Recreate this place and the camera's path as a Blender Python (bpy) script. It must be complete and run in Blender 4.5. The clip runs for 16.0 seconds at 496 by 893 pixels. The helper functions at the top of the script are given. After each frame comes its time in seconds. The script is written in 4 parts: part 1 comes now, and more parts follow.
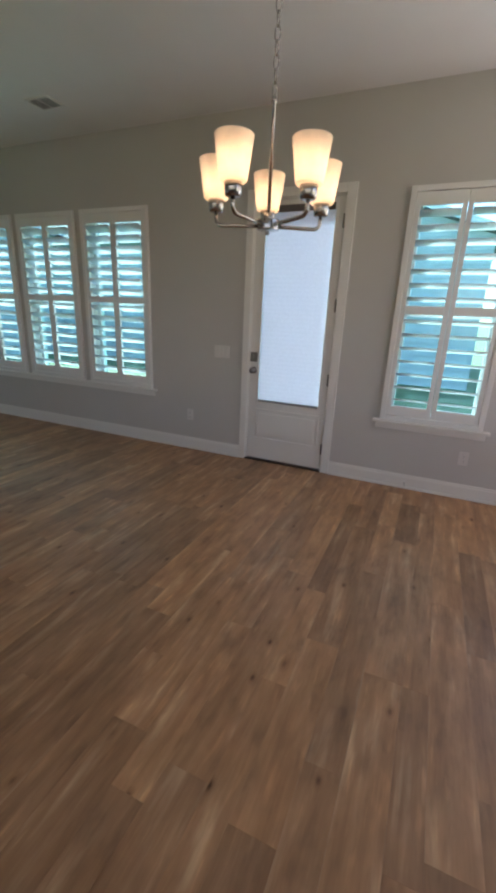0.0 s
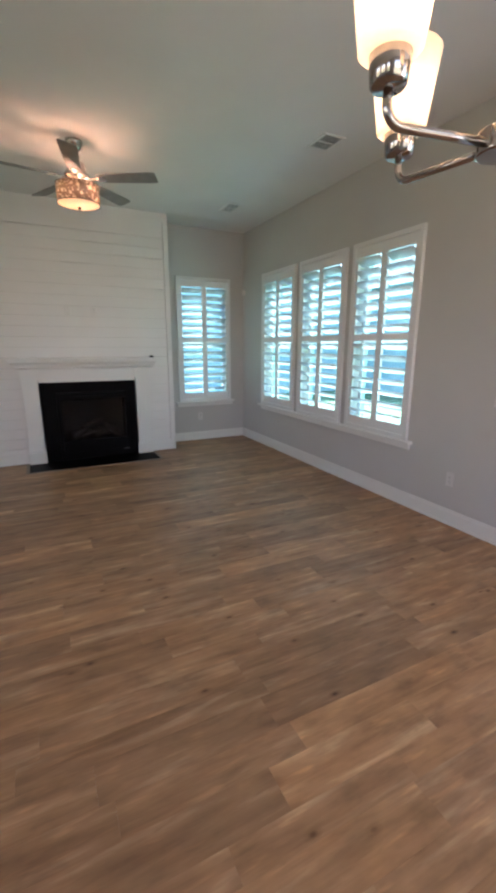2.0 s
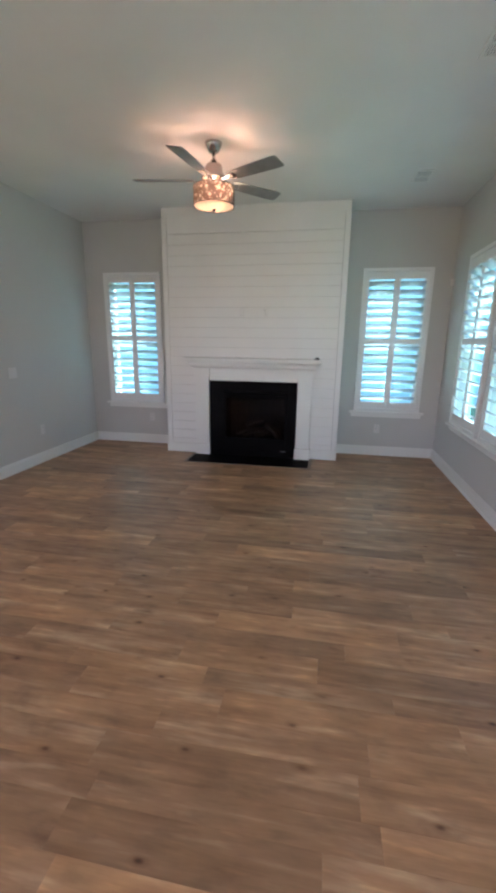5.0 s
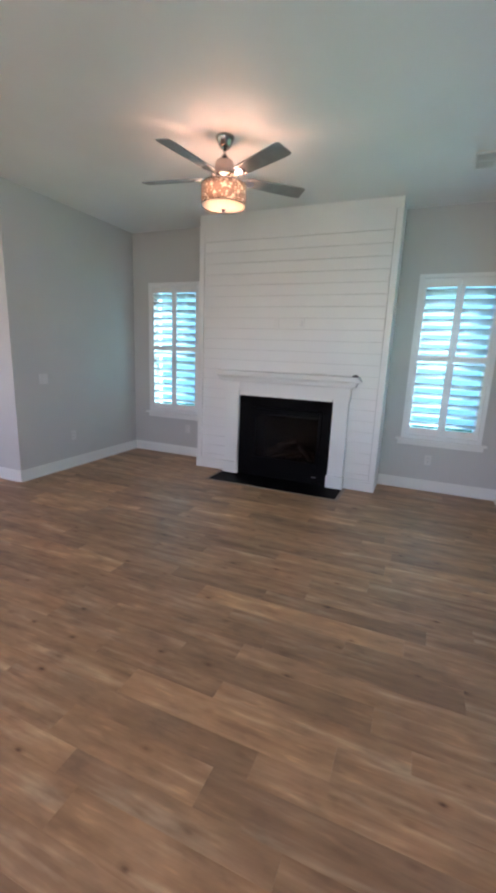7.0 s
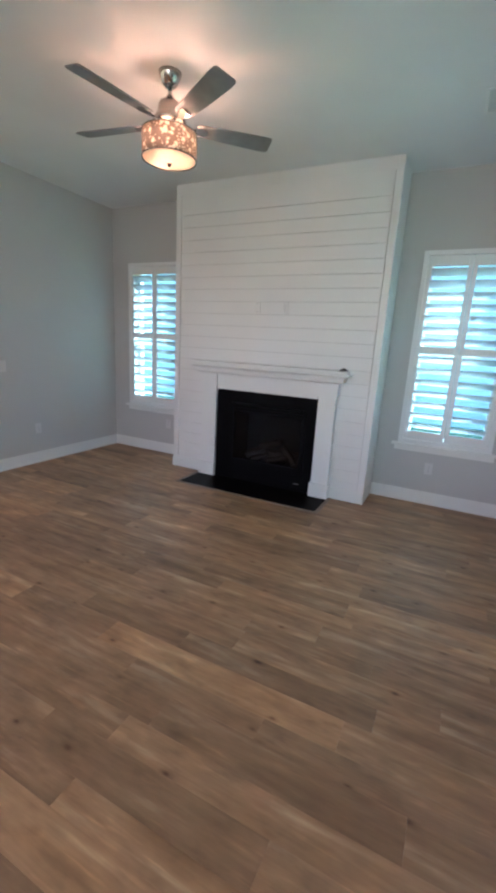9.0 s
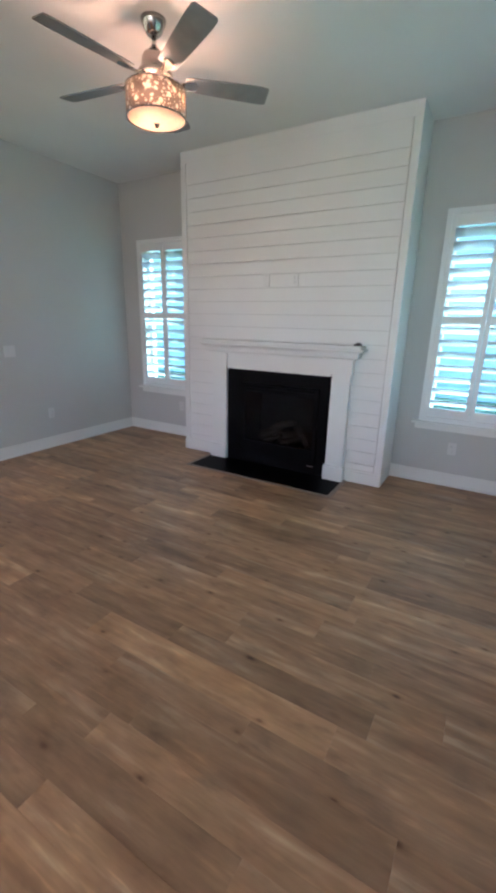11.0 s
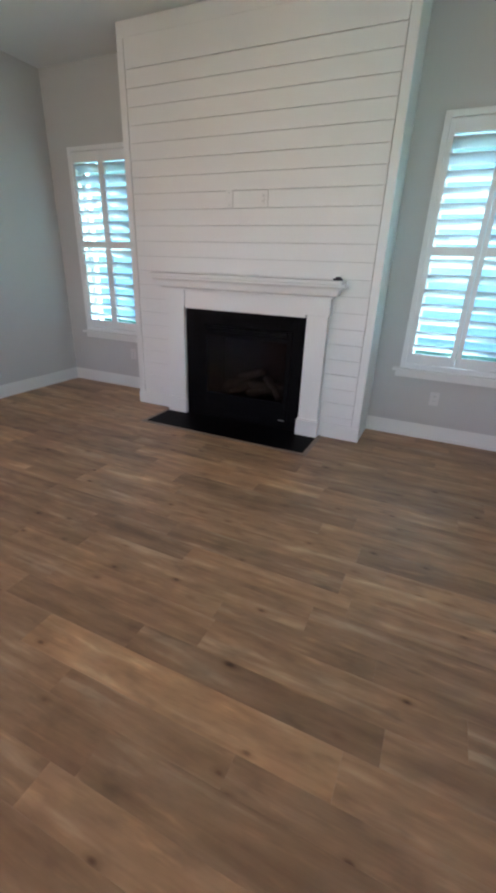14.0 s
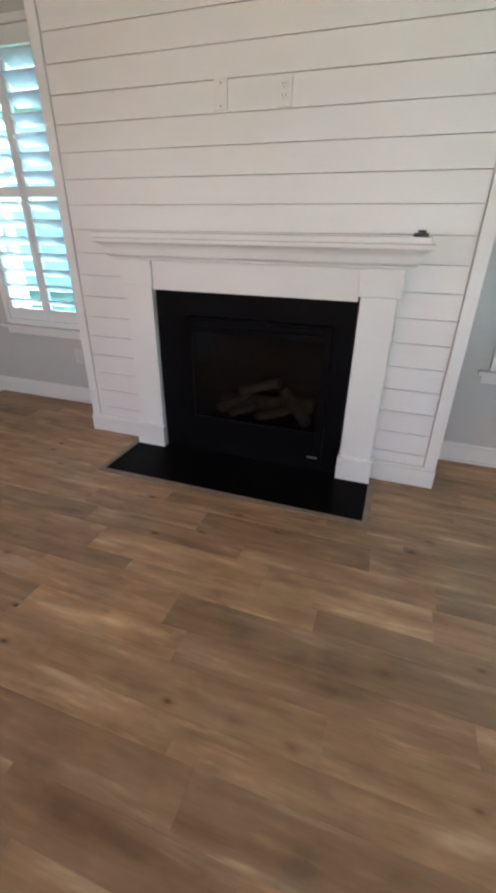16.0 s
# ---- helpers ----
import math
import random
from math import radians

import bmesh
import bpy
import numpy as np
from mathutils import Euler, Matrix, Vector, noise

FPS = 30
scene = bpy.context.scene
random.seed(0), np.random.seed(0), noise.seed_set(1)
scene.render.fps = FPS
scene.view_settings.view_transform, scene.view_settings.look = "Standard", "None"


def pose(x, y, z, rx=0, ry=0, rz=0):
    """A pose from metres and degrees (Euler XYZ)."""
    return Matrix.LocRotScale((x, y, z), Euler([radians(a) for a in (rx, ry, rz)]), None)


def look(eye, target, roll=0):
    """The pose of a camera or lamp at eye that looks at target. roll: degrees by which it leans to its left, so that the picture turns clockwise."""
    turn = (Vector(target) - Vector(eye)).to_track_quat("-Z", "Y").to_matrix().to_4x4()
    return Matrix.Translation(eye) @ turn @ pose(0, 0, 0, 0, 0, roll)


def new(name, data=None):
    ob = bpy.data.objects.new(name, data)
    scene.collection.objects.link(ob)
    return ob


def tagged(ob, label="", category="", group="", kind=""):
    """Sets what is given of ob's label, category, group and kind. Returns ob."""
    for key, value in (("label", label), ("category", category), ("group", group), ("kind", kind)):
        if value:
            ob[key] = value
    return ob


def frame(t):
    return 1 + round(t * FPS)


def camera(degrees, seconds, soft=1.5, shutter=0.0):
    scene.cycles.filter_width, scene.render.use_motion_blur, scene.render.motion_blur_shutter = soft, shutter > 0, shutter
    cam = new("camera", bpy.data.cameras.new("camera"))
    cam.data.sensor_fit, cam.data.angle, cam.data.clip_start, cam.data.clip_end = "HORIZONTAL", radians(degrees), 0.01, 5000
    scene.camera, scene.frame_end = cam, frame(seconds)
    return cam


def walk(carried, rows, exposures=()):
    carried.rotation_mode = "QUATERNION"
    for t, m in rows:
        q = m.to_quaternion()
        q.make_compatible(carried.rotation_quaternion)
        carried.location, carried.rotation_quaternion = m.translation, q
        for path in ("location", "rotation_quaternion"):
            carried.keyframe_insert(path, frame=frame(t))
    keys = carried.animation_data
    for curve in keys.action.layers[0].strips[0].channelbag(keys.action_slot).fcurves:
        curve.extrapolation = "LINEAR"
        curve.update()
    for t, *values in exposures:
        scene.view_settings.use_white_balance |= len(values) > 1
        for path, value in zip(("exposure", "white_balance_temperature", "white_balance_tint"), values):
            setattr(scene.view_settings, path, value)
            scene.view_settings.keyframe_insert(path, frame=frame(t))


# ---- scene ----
cam = camera(61.8, 16.0, soft=3.8)
PATH = [
    (0, (0.237, -0.229, 1.429), (-0.514, 1.522, 0.82), 2.5),
    (0.5, (0.319, 0.016, 1.412), (-0.691, 1.639, 0.826), 3.0),
    (1, (0.346, 0.175, 1.423), (-1.047, 1.509, 0.894), 2.9),
    (1.5, (0.203, 0.387, 1.427), (-1.431, 1.439, 0.955), 1.0),
    (2, (0.104, 0.611, 1.43), (-1.64, 1.469, 0.958), 0.1),
    (2.5, (0.157, 0.868, 1.418), (-1.672, 1.517, 0.937), 0.3),
    (3, (0.186, 1.12, 1.421), (-1.695, 1.592, 0.933), 0.3),
    (3.5, (0.106, 1.344, 1.407), (-1.818, 1.596, 0.924), 0.0),
    (4, (0.02, 1.594, 1.471), (-1.921, 1.626, 0.989), 0.2),
    (6.5, (-0.7, 2.522, 1.466), (-2.517, 1.822, 1.011), 1.7),
    (7, (-0.849, 2.627, 1.485), (-2.652, 1.879, 1.048), 2.3),
    (7.5, (-1.061, 2.673, 1.464), (-2.848, 1.895, 1.016), 2.9),
    (8, (-1.283, 2.705, 1.5), (-3.044, 1.894, 1.011), 3.0),
    (8.5, (-1.447, 2.807, 1.48), (-3.2, 1.97, 1.004), 3.1),
    (11, (-1.796, 2.983, 1.46), (-3.452, 2.021, 0.884), 1.3),
    (11.5, (-1.788, 2.999, 1.456), (-3.42, 2.043, 0.806), 0.6),
    (12, (-1.803, 3.0, 1.416), (-3.434, 2.071, 0.726), 0.6),
    (12.5, (-1.806, 3.023, 1.422), (-3.439, 2.119, 0.702), 0.7),
    (13, (-1.837, 3.016, 1.411), (-3.478, 2.166, 0.646), 1.2),
    (13.5, (-1.933, 2.926, 1.37), (-3.599, 2.141, 0.59), 1.9),
    (14, (-2.154, 2.72, 1.351), (-3.832, 1.975, 0.556), 2.2),
    (14.5, (-2.439, 2.535, 1.31), (-4.121, 1.814, 0.503), 2.1),
    (15, (-2.796, 2.359, 1.307), (-4.472, 1.673, 0.459), 1.8),
    (15.5, (-3.066, 2.137, 1.289), (-4.755, 1.516, 0.417), 1.5),
    (16, (-3.307, 1.887, 1.289), (-4.989, 1.315, 0.369), 0.9),
]
walk(cam, [(t, look(eye, target, roll)) for t, eye, target, roll in PATH],
     [(0.0, 1.79, 6170, 20), (0.6, 1.82, 6170, 20), (1.6, 2.45, 6130, 25), (4.0, 2.61, 5980, 26), (7.0, 2.92, 5680, 27),
      (8.5, 2.86, 5680, 27), (11.0, 2.87, 5660, 27), (13.0, 2.90, 5870, 29), (14.5, 2.90, 5980, 29), (16.0, 3.14, 6180, 29)])

# ---- world, sun, exposure ----
world = bpy.data.worlds.new("daylight")
scene.world = world
world.use_nodes = True
wn = world.node_tree
wn.nodes.clear()
sky = wn.nodes.new("ShaderNodeTexSky")
sky.sky_type = "NISHITA"
sky.sun_disc = False
sky.sun_elevation = radians(50)
sky.sun_rotation = radians(-37)
wbg = wn.nodes.new("ShaderNodeBackground")
wbg.inputs["Strength"].default_value = 0.15
wout = wn.nodes.new("ShaderNodeOutputWorld")
wn.links.new(sky.outputs["Color"], wbg.inputs["Color"])
wn.links.new(wbg.outputs[0], wout.inputs[0])
sun_data = bpy.data.lights.new("sun", "SUN")
sun_data.energy = 5.0
sun_data.angle = radians(0.5)
sun_data.color = (1.0, 0.95, 0.88)
sun = new("sun", sun_data)
sun.matrix_world = look((-3.2, 4.2, 6.3), (0, 0, 0))


def point_lamp(name, x, y, z, watts, radius, colour):
    d = bpy.data.lights.new(name, "POINT")
    d.energy, d.shadow_soft_size, d.color = watts, radius, colour
    ob = new(name, d)
    ob.location = (x, y, z)
    return ob


WARM = (1.0, 0.83, 0.65)
CHAND = Vector((-0.367, 1.271, 1.735))
FAN = Vector((-3.99, 1.04, 3.05))
CHAND_ANGLES = [41 + 72 * k for k in range(5)]
CHAND_R = 0.198
for a in CHAND_ANGLES:
    point_lamp("chandelier_bulb_light", CHAND.x + CHAND_R * math.cos(radians(a)), CHAND.y + CHAND_R * math.sin(radians(a)),
               CHAND.z + 0.135, 0.24, 0.02, WARM)
for a in (20, 140, 260):
    point_lamp("fan_bulb_light", FAN.x + 0.086 * math.cos(radians(a)), FAN.y + 0.086 * math.sin(radians(a)), 2.660, 0.60, 0.02, (1.0, 0.53, 0.29))


# unseen windows added where nobody walks: each holds a fill lamp tilted upward
REAR = [("E", -2.6, 1.9), ("E", 1.4, 2.5), ("S", -1.9, 2.2), ("S", 1.0, 1.9), ("N", 1.78, 1.4)]
REAR_Z = (0.90, 2.70)
for side, c, w in REAR:
    d = bpy.data.lights.new("window_daylight", "AREA")
    d.shape, d.size, d.size_y = "RECTANGLE", w, REAR_Z[1] - REAR_Z[0]
    d.energy, d.color = {"E": (3.3, (1.0, 0.84, 0.74)), "N": (8.5, (0.95, 0.97, 0.96)), "S": (1.7, (1.0, 0.66, 0.50)), "H": (0.7, (1.0, 0.60, 0.46))}["H" if side == "E" and c < 0 else side]
    zc = (REAR_Z[0] + REAR_Z[1]) / 2
    eye = {"E": (2.6 + 0.06, c, zc), "S": (c, -4.2 - 0.06, zc), "N": (c, 3.51 + 0.06, zc)}[side]
    tgt = (0, c, zc + 2.6) if side == "E" else (c, 0, zc + 3.5)
    new("window_daylight", d).matrix_world = look(eye, tgt)


# ---- materials ----
def material(name):
    m = bpy.data.materials.new(name)
    m.use_nodes = True
    nt = m.node_tree
    return m, nt, nt.nodes["Principled BSDF"]


def coords(nt, scale, kind="Object"):
    if kind == "World":
        src = nt.nodes.new("ShaderNodeNewGeometry").outputs["Position"]
    else:
        src = nt.nodes.new("ShaderNodeTexCoord").outputs[kind]
    mp = nt.nodes.new("ShaderNodeMapping")
    mp.inputs["Scale"].default_value = scale
    nt.links.new(src, mp.inputs["Vector"])
    return mp


def noise_node(nt, vec, scale, detail=4.0, rough=0.5):
    n = nt.nodes.new("ShaderNodeTexNoise")
    n.inputs["Scale"].default_value = scale
    n.inputs["Detail"].default_value = detail
    n.inputs["Roughness"].default_value = rough
    nt.links.new(vec, n.inputs["Vector"])
    return n


def ramp(nt, fac, stops):
    r = nt.nodes.new("ShaderNodeValToRGB")
    e = r.color_ramp.elements
    while len(e) < len(stops):
        e.new(0.5)
    for k, (p, c) in enumerate(stops):
        e[k].position, e[k].color = p, (*c, 1)
    nt.links.new(fac, r.inputs["Fac"])
    return r


def mix(nt, kind, fac, a, b):
    m = nt.nodes.new("ShaderNodeMix")
    m.data_type, m.blend_type = "RGBA", kind
    for sock, v in ((m.inputs["Factor"], fac), (m.inputs["A"], a), (m.inputs["B"], b)):
        if isinstance(v, bpy.types.NodeSocket):
            nt.links.new(v, sock)
        elif isinstance(v, tuple):
            sock.default_value = (*v, 1)
        else:
            sock.default_value = v
    return m.outputs["Result"]


def bump(nt, bsdf, height, strength, distance=0.002):
    b = nt.nodes.new("ShaderNodeBump")
    b.inputs["Strength"].default_value = strength
    b.inputs["Distance"].default_value = distance
    nt.links.new(height, b.inputs["Height"])
    nt.links.new(b.outputs[0], bsdf.inputs["Normal"])


def painted(name, colour, rough, vary=0.05, grain=180.0, relief=0.12, kind="World"):
    """Paint: faint roller texture, faint large cloudiness."""
    m, nt, bs = material(name)
    v = coords(nt, (1, 1, 1), kind).outputs[0]
    big = noise_node(nt, v, 1.7, 3)
    c0 = tuple(x * (1 - vary) for x in colour)
    c1 = tuple(min(1, x * (1 + vary)) for x in colour)
    r = ramp(nt, big.outputs["Fac"], [(0.3, c0), (0.7, c1)])
    nt.links.new(r.outputs[0], bs.inputs["Base Color"])
    fine = noise_node(nt, v, grain, 3)
    rr = nt.nodes.new("ShaderNodeMapRange")
    rr.inputs["To Min"].default_value, rr.inputs["To Max"].default_value = rough - 0.06, rough + 0.06
    nt.links.new(big.outputs["Fac"], rr.inputs["Value"])
    nt.links.new(rr.outputs[0], bs.inputs["Roughness"])
    bump(nt, bs, fine.outputs["Fac"], relief, 0.001)
    return m


def plain(name, colour, rough, metal=0.0, grain=60.0, vary=0.08):
    m, nt, bs = material(name)
    v = coords(nt, (1, 1, 1)).outputs[0]
    n = noise_node(nt, v, grain, 4)
    r = ramp(nt, n.outputs["Fac"], [(0.3, tuple(x * (1 - vary) for x in colour)), (0.7, tuple(min(1, x * (1 + vary)) for x in colour))])
    nt.links.new(r.outputs[0], bs.inputs["Base Color"])
    rr = nt.nodes.new("ShaderNodeMapRange")
    rr.inputs["To Min"].default_value, rr.inputs["To Max"].default_value = max(0.02, rough * 0.8), min(1, rough * 1.2)
    nt.links.new(n.outputs["Fac"], rr.inputs["Value"])
    nt.links.new(rr.outputs[0], bs.inputs["Roughness"])
    bs.inputs["Metallic"].default_value = metal
    return m


def wood_floor():
    m, nt, bs = material("oak_plank")
    info = nt.nodes.new("ShaderNodeObjectInfo")
    isl = nt.nodes.new("ShaderNodeNewGeometry")
    rnd = nt.nodes.new("ShaderNodeMath")
    rnd.operation = "ADD"
    nt.links.new(info.outputs["Random"], rnd.inputs[0])
    nt.links.new(isl.outputs["Random Per Island"], rnd.inputs[1])
    pos = nt.nodes.new("ShaderNodeNewGeometry").outputs["Position"]
    shift = nt.nodes.new("ShaderNodeVectorMath")
    shift.operation = "MULTIPLY_ADD"
    comb = nt.nodes.new("ShaderNodeCombineXYZ")
    for k in range(3):
        nt.links.new(rnd.outputs[0], comb.inputs[k])
    nt.links.new(comb.outputs[0], shift.inputs[0])
    shift.inputs[1].default_value = (37.0, 53.0, 11.0)
    nt.links.new(pos, shift.inputs[2])

    def stretched(sx, sy):
        mp = nt.nodes.new("ShaderNodeMapping")
        mp.inputs["Scale"].default_value = (sx, sy, 1)
        nt.links.new(shift.outputs[0], mp.inputs["Vector"])
        return mp.outputs[0]
    streak = noise_node(nt, stretched(13, 1.5), 1.3, 4, 0.52)
    streak.inputs["Distortion"].default_value = 0.25
    fine = noise_node(nt, stretched(70, 3.0), 2.2, 4, 0.6)
    blotch = noise_node(nt, stretched(9.0, 4.2), 1.3, 3, 0.55)
    base = ramp(nt, streak.outputs["Fac"], [(0.26, (0.285, 0.152, 0.078)), (0.45, (0.378, 0.213, 0.110)), (0.58, (0.428, 0.250, 0.136)), (0.72, (0.57, 0.380, 0.228))])
    tone = nt.nodes.new("ShaderNodeMath")
    tone.operation = "FRACT"
    tm = nt.nodes.new("ShaderNodeMath")
    tm.operation = "MULTIPLY"
    tm.inputs[1].default_value = 7.31
    nt.links.new(rnd.outputs[0], tm.inputs[0])
    nt.links.new(tm.outputs[0], tone.inputs[0])
    tones = ramp(nt, tone.outputs[0], [(0.0, (0.70, 0.68, 0.67)), (0.2, (0.86, 0.85, 0.85)), (0.6, (1.02, 1.0, 0.98)), (0.85, (1.12, 1.09, 1.04)), (1.0, (1.28, 1.24, 1.16))])
    c = mix(nt, "MULTIPLY", 1.0, base.outputs[0], tones.outputs[0])
    gr = ramp(nt, fine.outputs["Fac"], [(0.3, (0.82, 0.80, 0.78)), (0.6, (1.04, 1.04, 1.04))])
    c = mix(nt, "MULTIPLY", 0.28, c, gr.outputs[0])
    bl = ramp(nt, blotch.outputs["Fac"], [(0.28, (0.64, 0.63, 0.64)), (0.44, (0.93, 0.92, 0.91)), (0.56, (1.02, 1.01, 1.0)), (0.72, (1.24, 1.22, 1.18))])
    c = mix(nt, "MULTIPLY", 0.8, c, bl.outputs[0])
    # short pale strokes along the grain
    stroke = noise_node(nt, stretched(26, 3.4), 1.5, 2, 0.5)
    st = ramp(nt, stroke.outputs["Fac"], [(0.34, (0.88, 0.87, 0.86)), (0.48, (1, 1, 1)), (0.62, (1.02, 1.02, 1.02)), (0.74, (1.38, 1.36, 1.32))])
    c = mix(nt, "MULTIPLY", 0.8, c, st.outputs[0])
    # knots: a dark eye with a soft halo, in some of the cells only
    for sx, sy, eye, share in ((4.6, 2.2, 0.036, 0.75), (10.5, 5.5, 0.06, 0.40)):
        vor = nt.nodes.new("ShaderNodeTexVoronoi")
        vor.inputs["Scale"].default_value = 1.0
        nt.links.new(stretched(sx, sy), vor.inputs["Vector"])
        knot = ramp(nt, vor.outputs["Distance"], [(eye * 0.3, (0.20, 0.15, 0.12)), (eye, (0.46, 0.38, 0.33)), (eye * 1.9, (0.82, 0.78, 0.74)), (eye * 3.6, (1, 1, 1))])
        sep = nt.nodes.new("ShaderNodeSeparateColor")
        nt.links.new(vor.outputs["Color"], sep.inputs[0])
        some = nt.nodes.new("ShaderNodeMath")
        some.operation = "LESS_THAN"
        some.inputs[1].default_value = share
        nt.links.new(sep.outputs[0], some.inputs[0])
        c = mix(nt, "MULTIPLY", some.outputs[0], c, knot.outputs[0])
    nt.links.new(c, bs.inputs["Base Color"])
    rr = nt.nodes.new("ShaderNodeMapRange")
    rr.inputs["To Min"].default_value, rr.inputs["To Max"].default_value = 0.36, 0.52
    nt.links.new(fine.outputs["Fac"], rr.inputs["Value"])
    nt.links.new(rr.outputs[0], bs.inputs["Roughness"])
    bump(nt, bs, fine.outputs["Fac"], 0.22, 0.001)
    return m


def glass_mat(name, tint=(0.97, 1.0, 0.99), rough=0.0):
    m, nt, bs = material(name)
    bs.inputs["Base Color"].default_value = (*tint, 1)
    bs.inputs["Transmission Weight"].default_value = 1.0
    bs.inputs["Roughness"].default_value = rough
    bs.inputs["IOR"].default_value = 1.45
    return m


def translucent(name, colour, through_share, tex_scale=40.0, gloss=0.4):
    m, nt, bs = material(name)
    out = nt.nodes["Material Output"]
    v = coords(nt, (1, 1, 1)).outputs[0]
    n = noise_node(nt, v, tex_scale, 3)
    r = ramp(nt, n.outputs["Fac"], [(0.3, tuple(x * 0.93 for x in colour)), (0.7, colour)])
    nt.links.new(r.outputs[0], bs.inputs["Base Color"])
    bs.inputs["Roughness"].default_value = gloss
    tr = nt.nodes.new("ShaderNodeBsdfTranslucent")
    nt.links.new(r.outputs[0], tr.inputs["Color"])
    ms = nt.nodes.new("ShaderNodeMixShader")
    ms.inputs[0].default_value = through_share
    nt.links.new(bs.outputs[0], ms.inputs[1])
    nt.links.new(tr.outputs[0], ms.inputs[2])
    nt.links.new(ms.outputs[0], out.inputs["Surface"])
    return m


def glowing(name, colour, strength):
    m, nt, bs = material(name)
    bs.inputs["Base Color"].default_value = (0.9, 0.85, 0.75, 1)
    bs.inputs["Emission Color"].default_value = (*colour, 1)
    bs.inputs["Emission Strength"].default_value = strength
    return m


WALL = painted("greige_wall_paint", (0.553, 0.545, 0.525), 0.72, 0.02)
CEIL = painted("ceiling_paint", (0.77, 0.765, 0.75), 0.85, 0.025, 120.0, 0.2)
TRIM = painted("white_trim_paint", (0.78, 0.775, 0.745), 0.42, 0.02, 90.0, 0.05)
SHUT = painted("white_shutter_paint", (0.80, 0.80, 0.79), 0.38, 0.02, 90.0, 0.04)
LAPP = painted("white_shiplap_paint", (0.78, 0.765, 0.745), 0.34, 0.025, 70.0, 0.08)
BACKER = plain("shiplap_backer", (0.52, 0.50, 0.475), 0.8)
GAP = plain("dark_joint", (0.13, 0.085, 0.055), 0.9)
OAK = wood_floor()
SLATE = plain("black_slate", (0.0035, 0.0035, 0.004), 0.5, 0, 35, 0.3)
SLATE.node_tree.nodes["Principled BSDF"].inputs["Specular IOR Level"].default_value = 0.05
BLACK = plain("black_steel", (0.0035, 0.0035, 0.004), 0.45, 0.0, 80, 0.2)
BLACK.node_tree.nodes["Principled BSDF"].inputs["Specular IOR Level"].default_value = 0.05
SOOT = plain("firebox_lining", (0.020, 0.018, 0.017), 0.95, 0, 20, 0.4)
SOOT.node_tree.nodes["Principled BSDF"].inputs["Specular IOR Level"].default_value = 0.1
FIREGLASS = glass_mat("fire_glass", (0.42, 0.41, 0.40))
FIREGLASS.node_tree.nodes["Principled BSDF"].inputs["IOR"].default_value = 1.22
LOG = plain("ceramic_log", (0.060, 0.044, 0.034), 0.9, 0, 25, 0.6)
CHROME = plain("polished_chrome", (0.42, 0.41, 0.40), 0.10, 1.0, 20, 0.03)
# fan housing chrome: the warm bulbs' reflection is put into its copper tint
BRIGHT = plain("bulb_tinted_chrome", (0.46, 0.41, 0.38), 0.12, 1.0, 20, 0.03)
NICKEL = plain("satin_nickel", (0.26, 0.255, 0.245), 0.32, 1.0, 60, 0.06)
BLADE = plain("silver_grey_blade", (0.25, 0.245, 0.24), 0.42, 0.1, 12, 0.12)
PLATE = plain("white_plastic", (0.66, 0.645, 0.625), 0.4, 0, 30, 0.02)
WPLATE = plain("bright_white_plastic", (0.77, 0.755, 0.735), 0.4, 0, 30, 0.02)
SLOT = plain("dark_slot", (0.12, 0.12, 0.12), 0.6)
VENTBACK = plain("vent_shadow_grey", (0.40, 0.40, 0.40), 0.8)
REMOTE = plain("dark_plastic", (0.02, 0.02, 0.022), 0.45)
FROST = translucent("frosted_shade_glass", (0.96, 0.87, 0.76), 0.62)
BULB = glowing("lit_bulb", (1.0, 0.77, 0.50), 4.5)


def window_glass(name, tint):
    """Clear low-e glazing: tinted straight-through light and a faint mirror."""
    m, nt, bs = material(name)
    nt.nodes.remove(bs)
    tr = nt.nodes.new("ShaderNodeBsdfTransparent")
    tr.inputs["Color"].default_value = (*tint, 1)
    gl = nt.nodes.new("ShaderNodeBsdfGlossy")
    gl.inputs["Roughness"].default_value = 0.02
    ms = nt.nodes.new("ShaderNodeMixShader")
    ms.inputs[0].default_value = 0.035
    nt.links.new(tr.outputs[0], ms.inputs[1])
    nt.links.new(gl.outputs[0], ms.inputs[2])
    nt.links.new(ms.outputs[0], nt.nodes["Material Output"].inputs["Surface"])
    return m


PANE = window_glass("window_pane", (0.74, 0.99, 0.985))
# added filter: warms the blue sky light coming through the unseen windows
WARM_FILTER = window_glass("warm_filter_pane", (0.94, 0.87, 0.81))
CLEAR = window_glass("door_pane", (0.80, 0.95, 1.0))
CELL = translucent("cellular_shade_cloth", (0.83, 0.82, 0.86), 0.42, 90.0, 0.9)
VINYL = plain("white_vinyl", (0.74, 0.75, 0.76), 0.4)
DIFF = translucent("fan_light_diffuser", (0.90, 0.80, 0.70), 0.40)


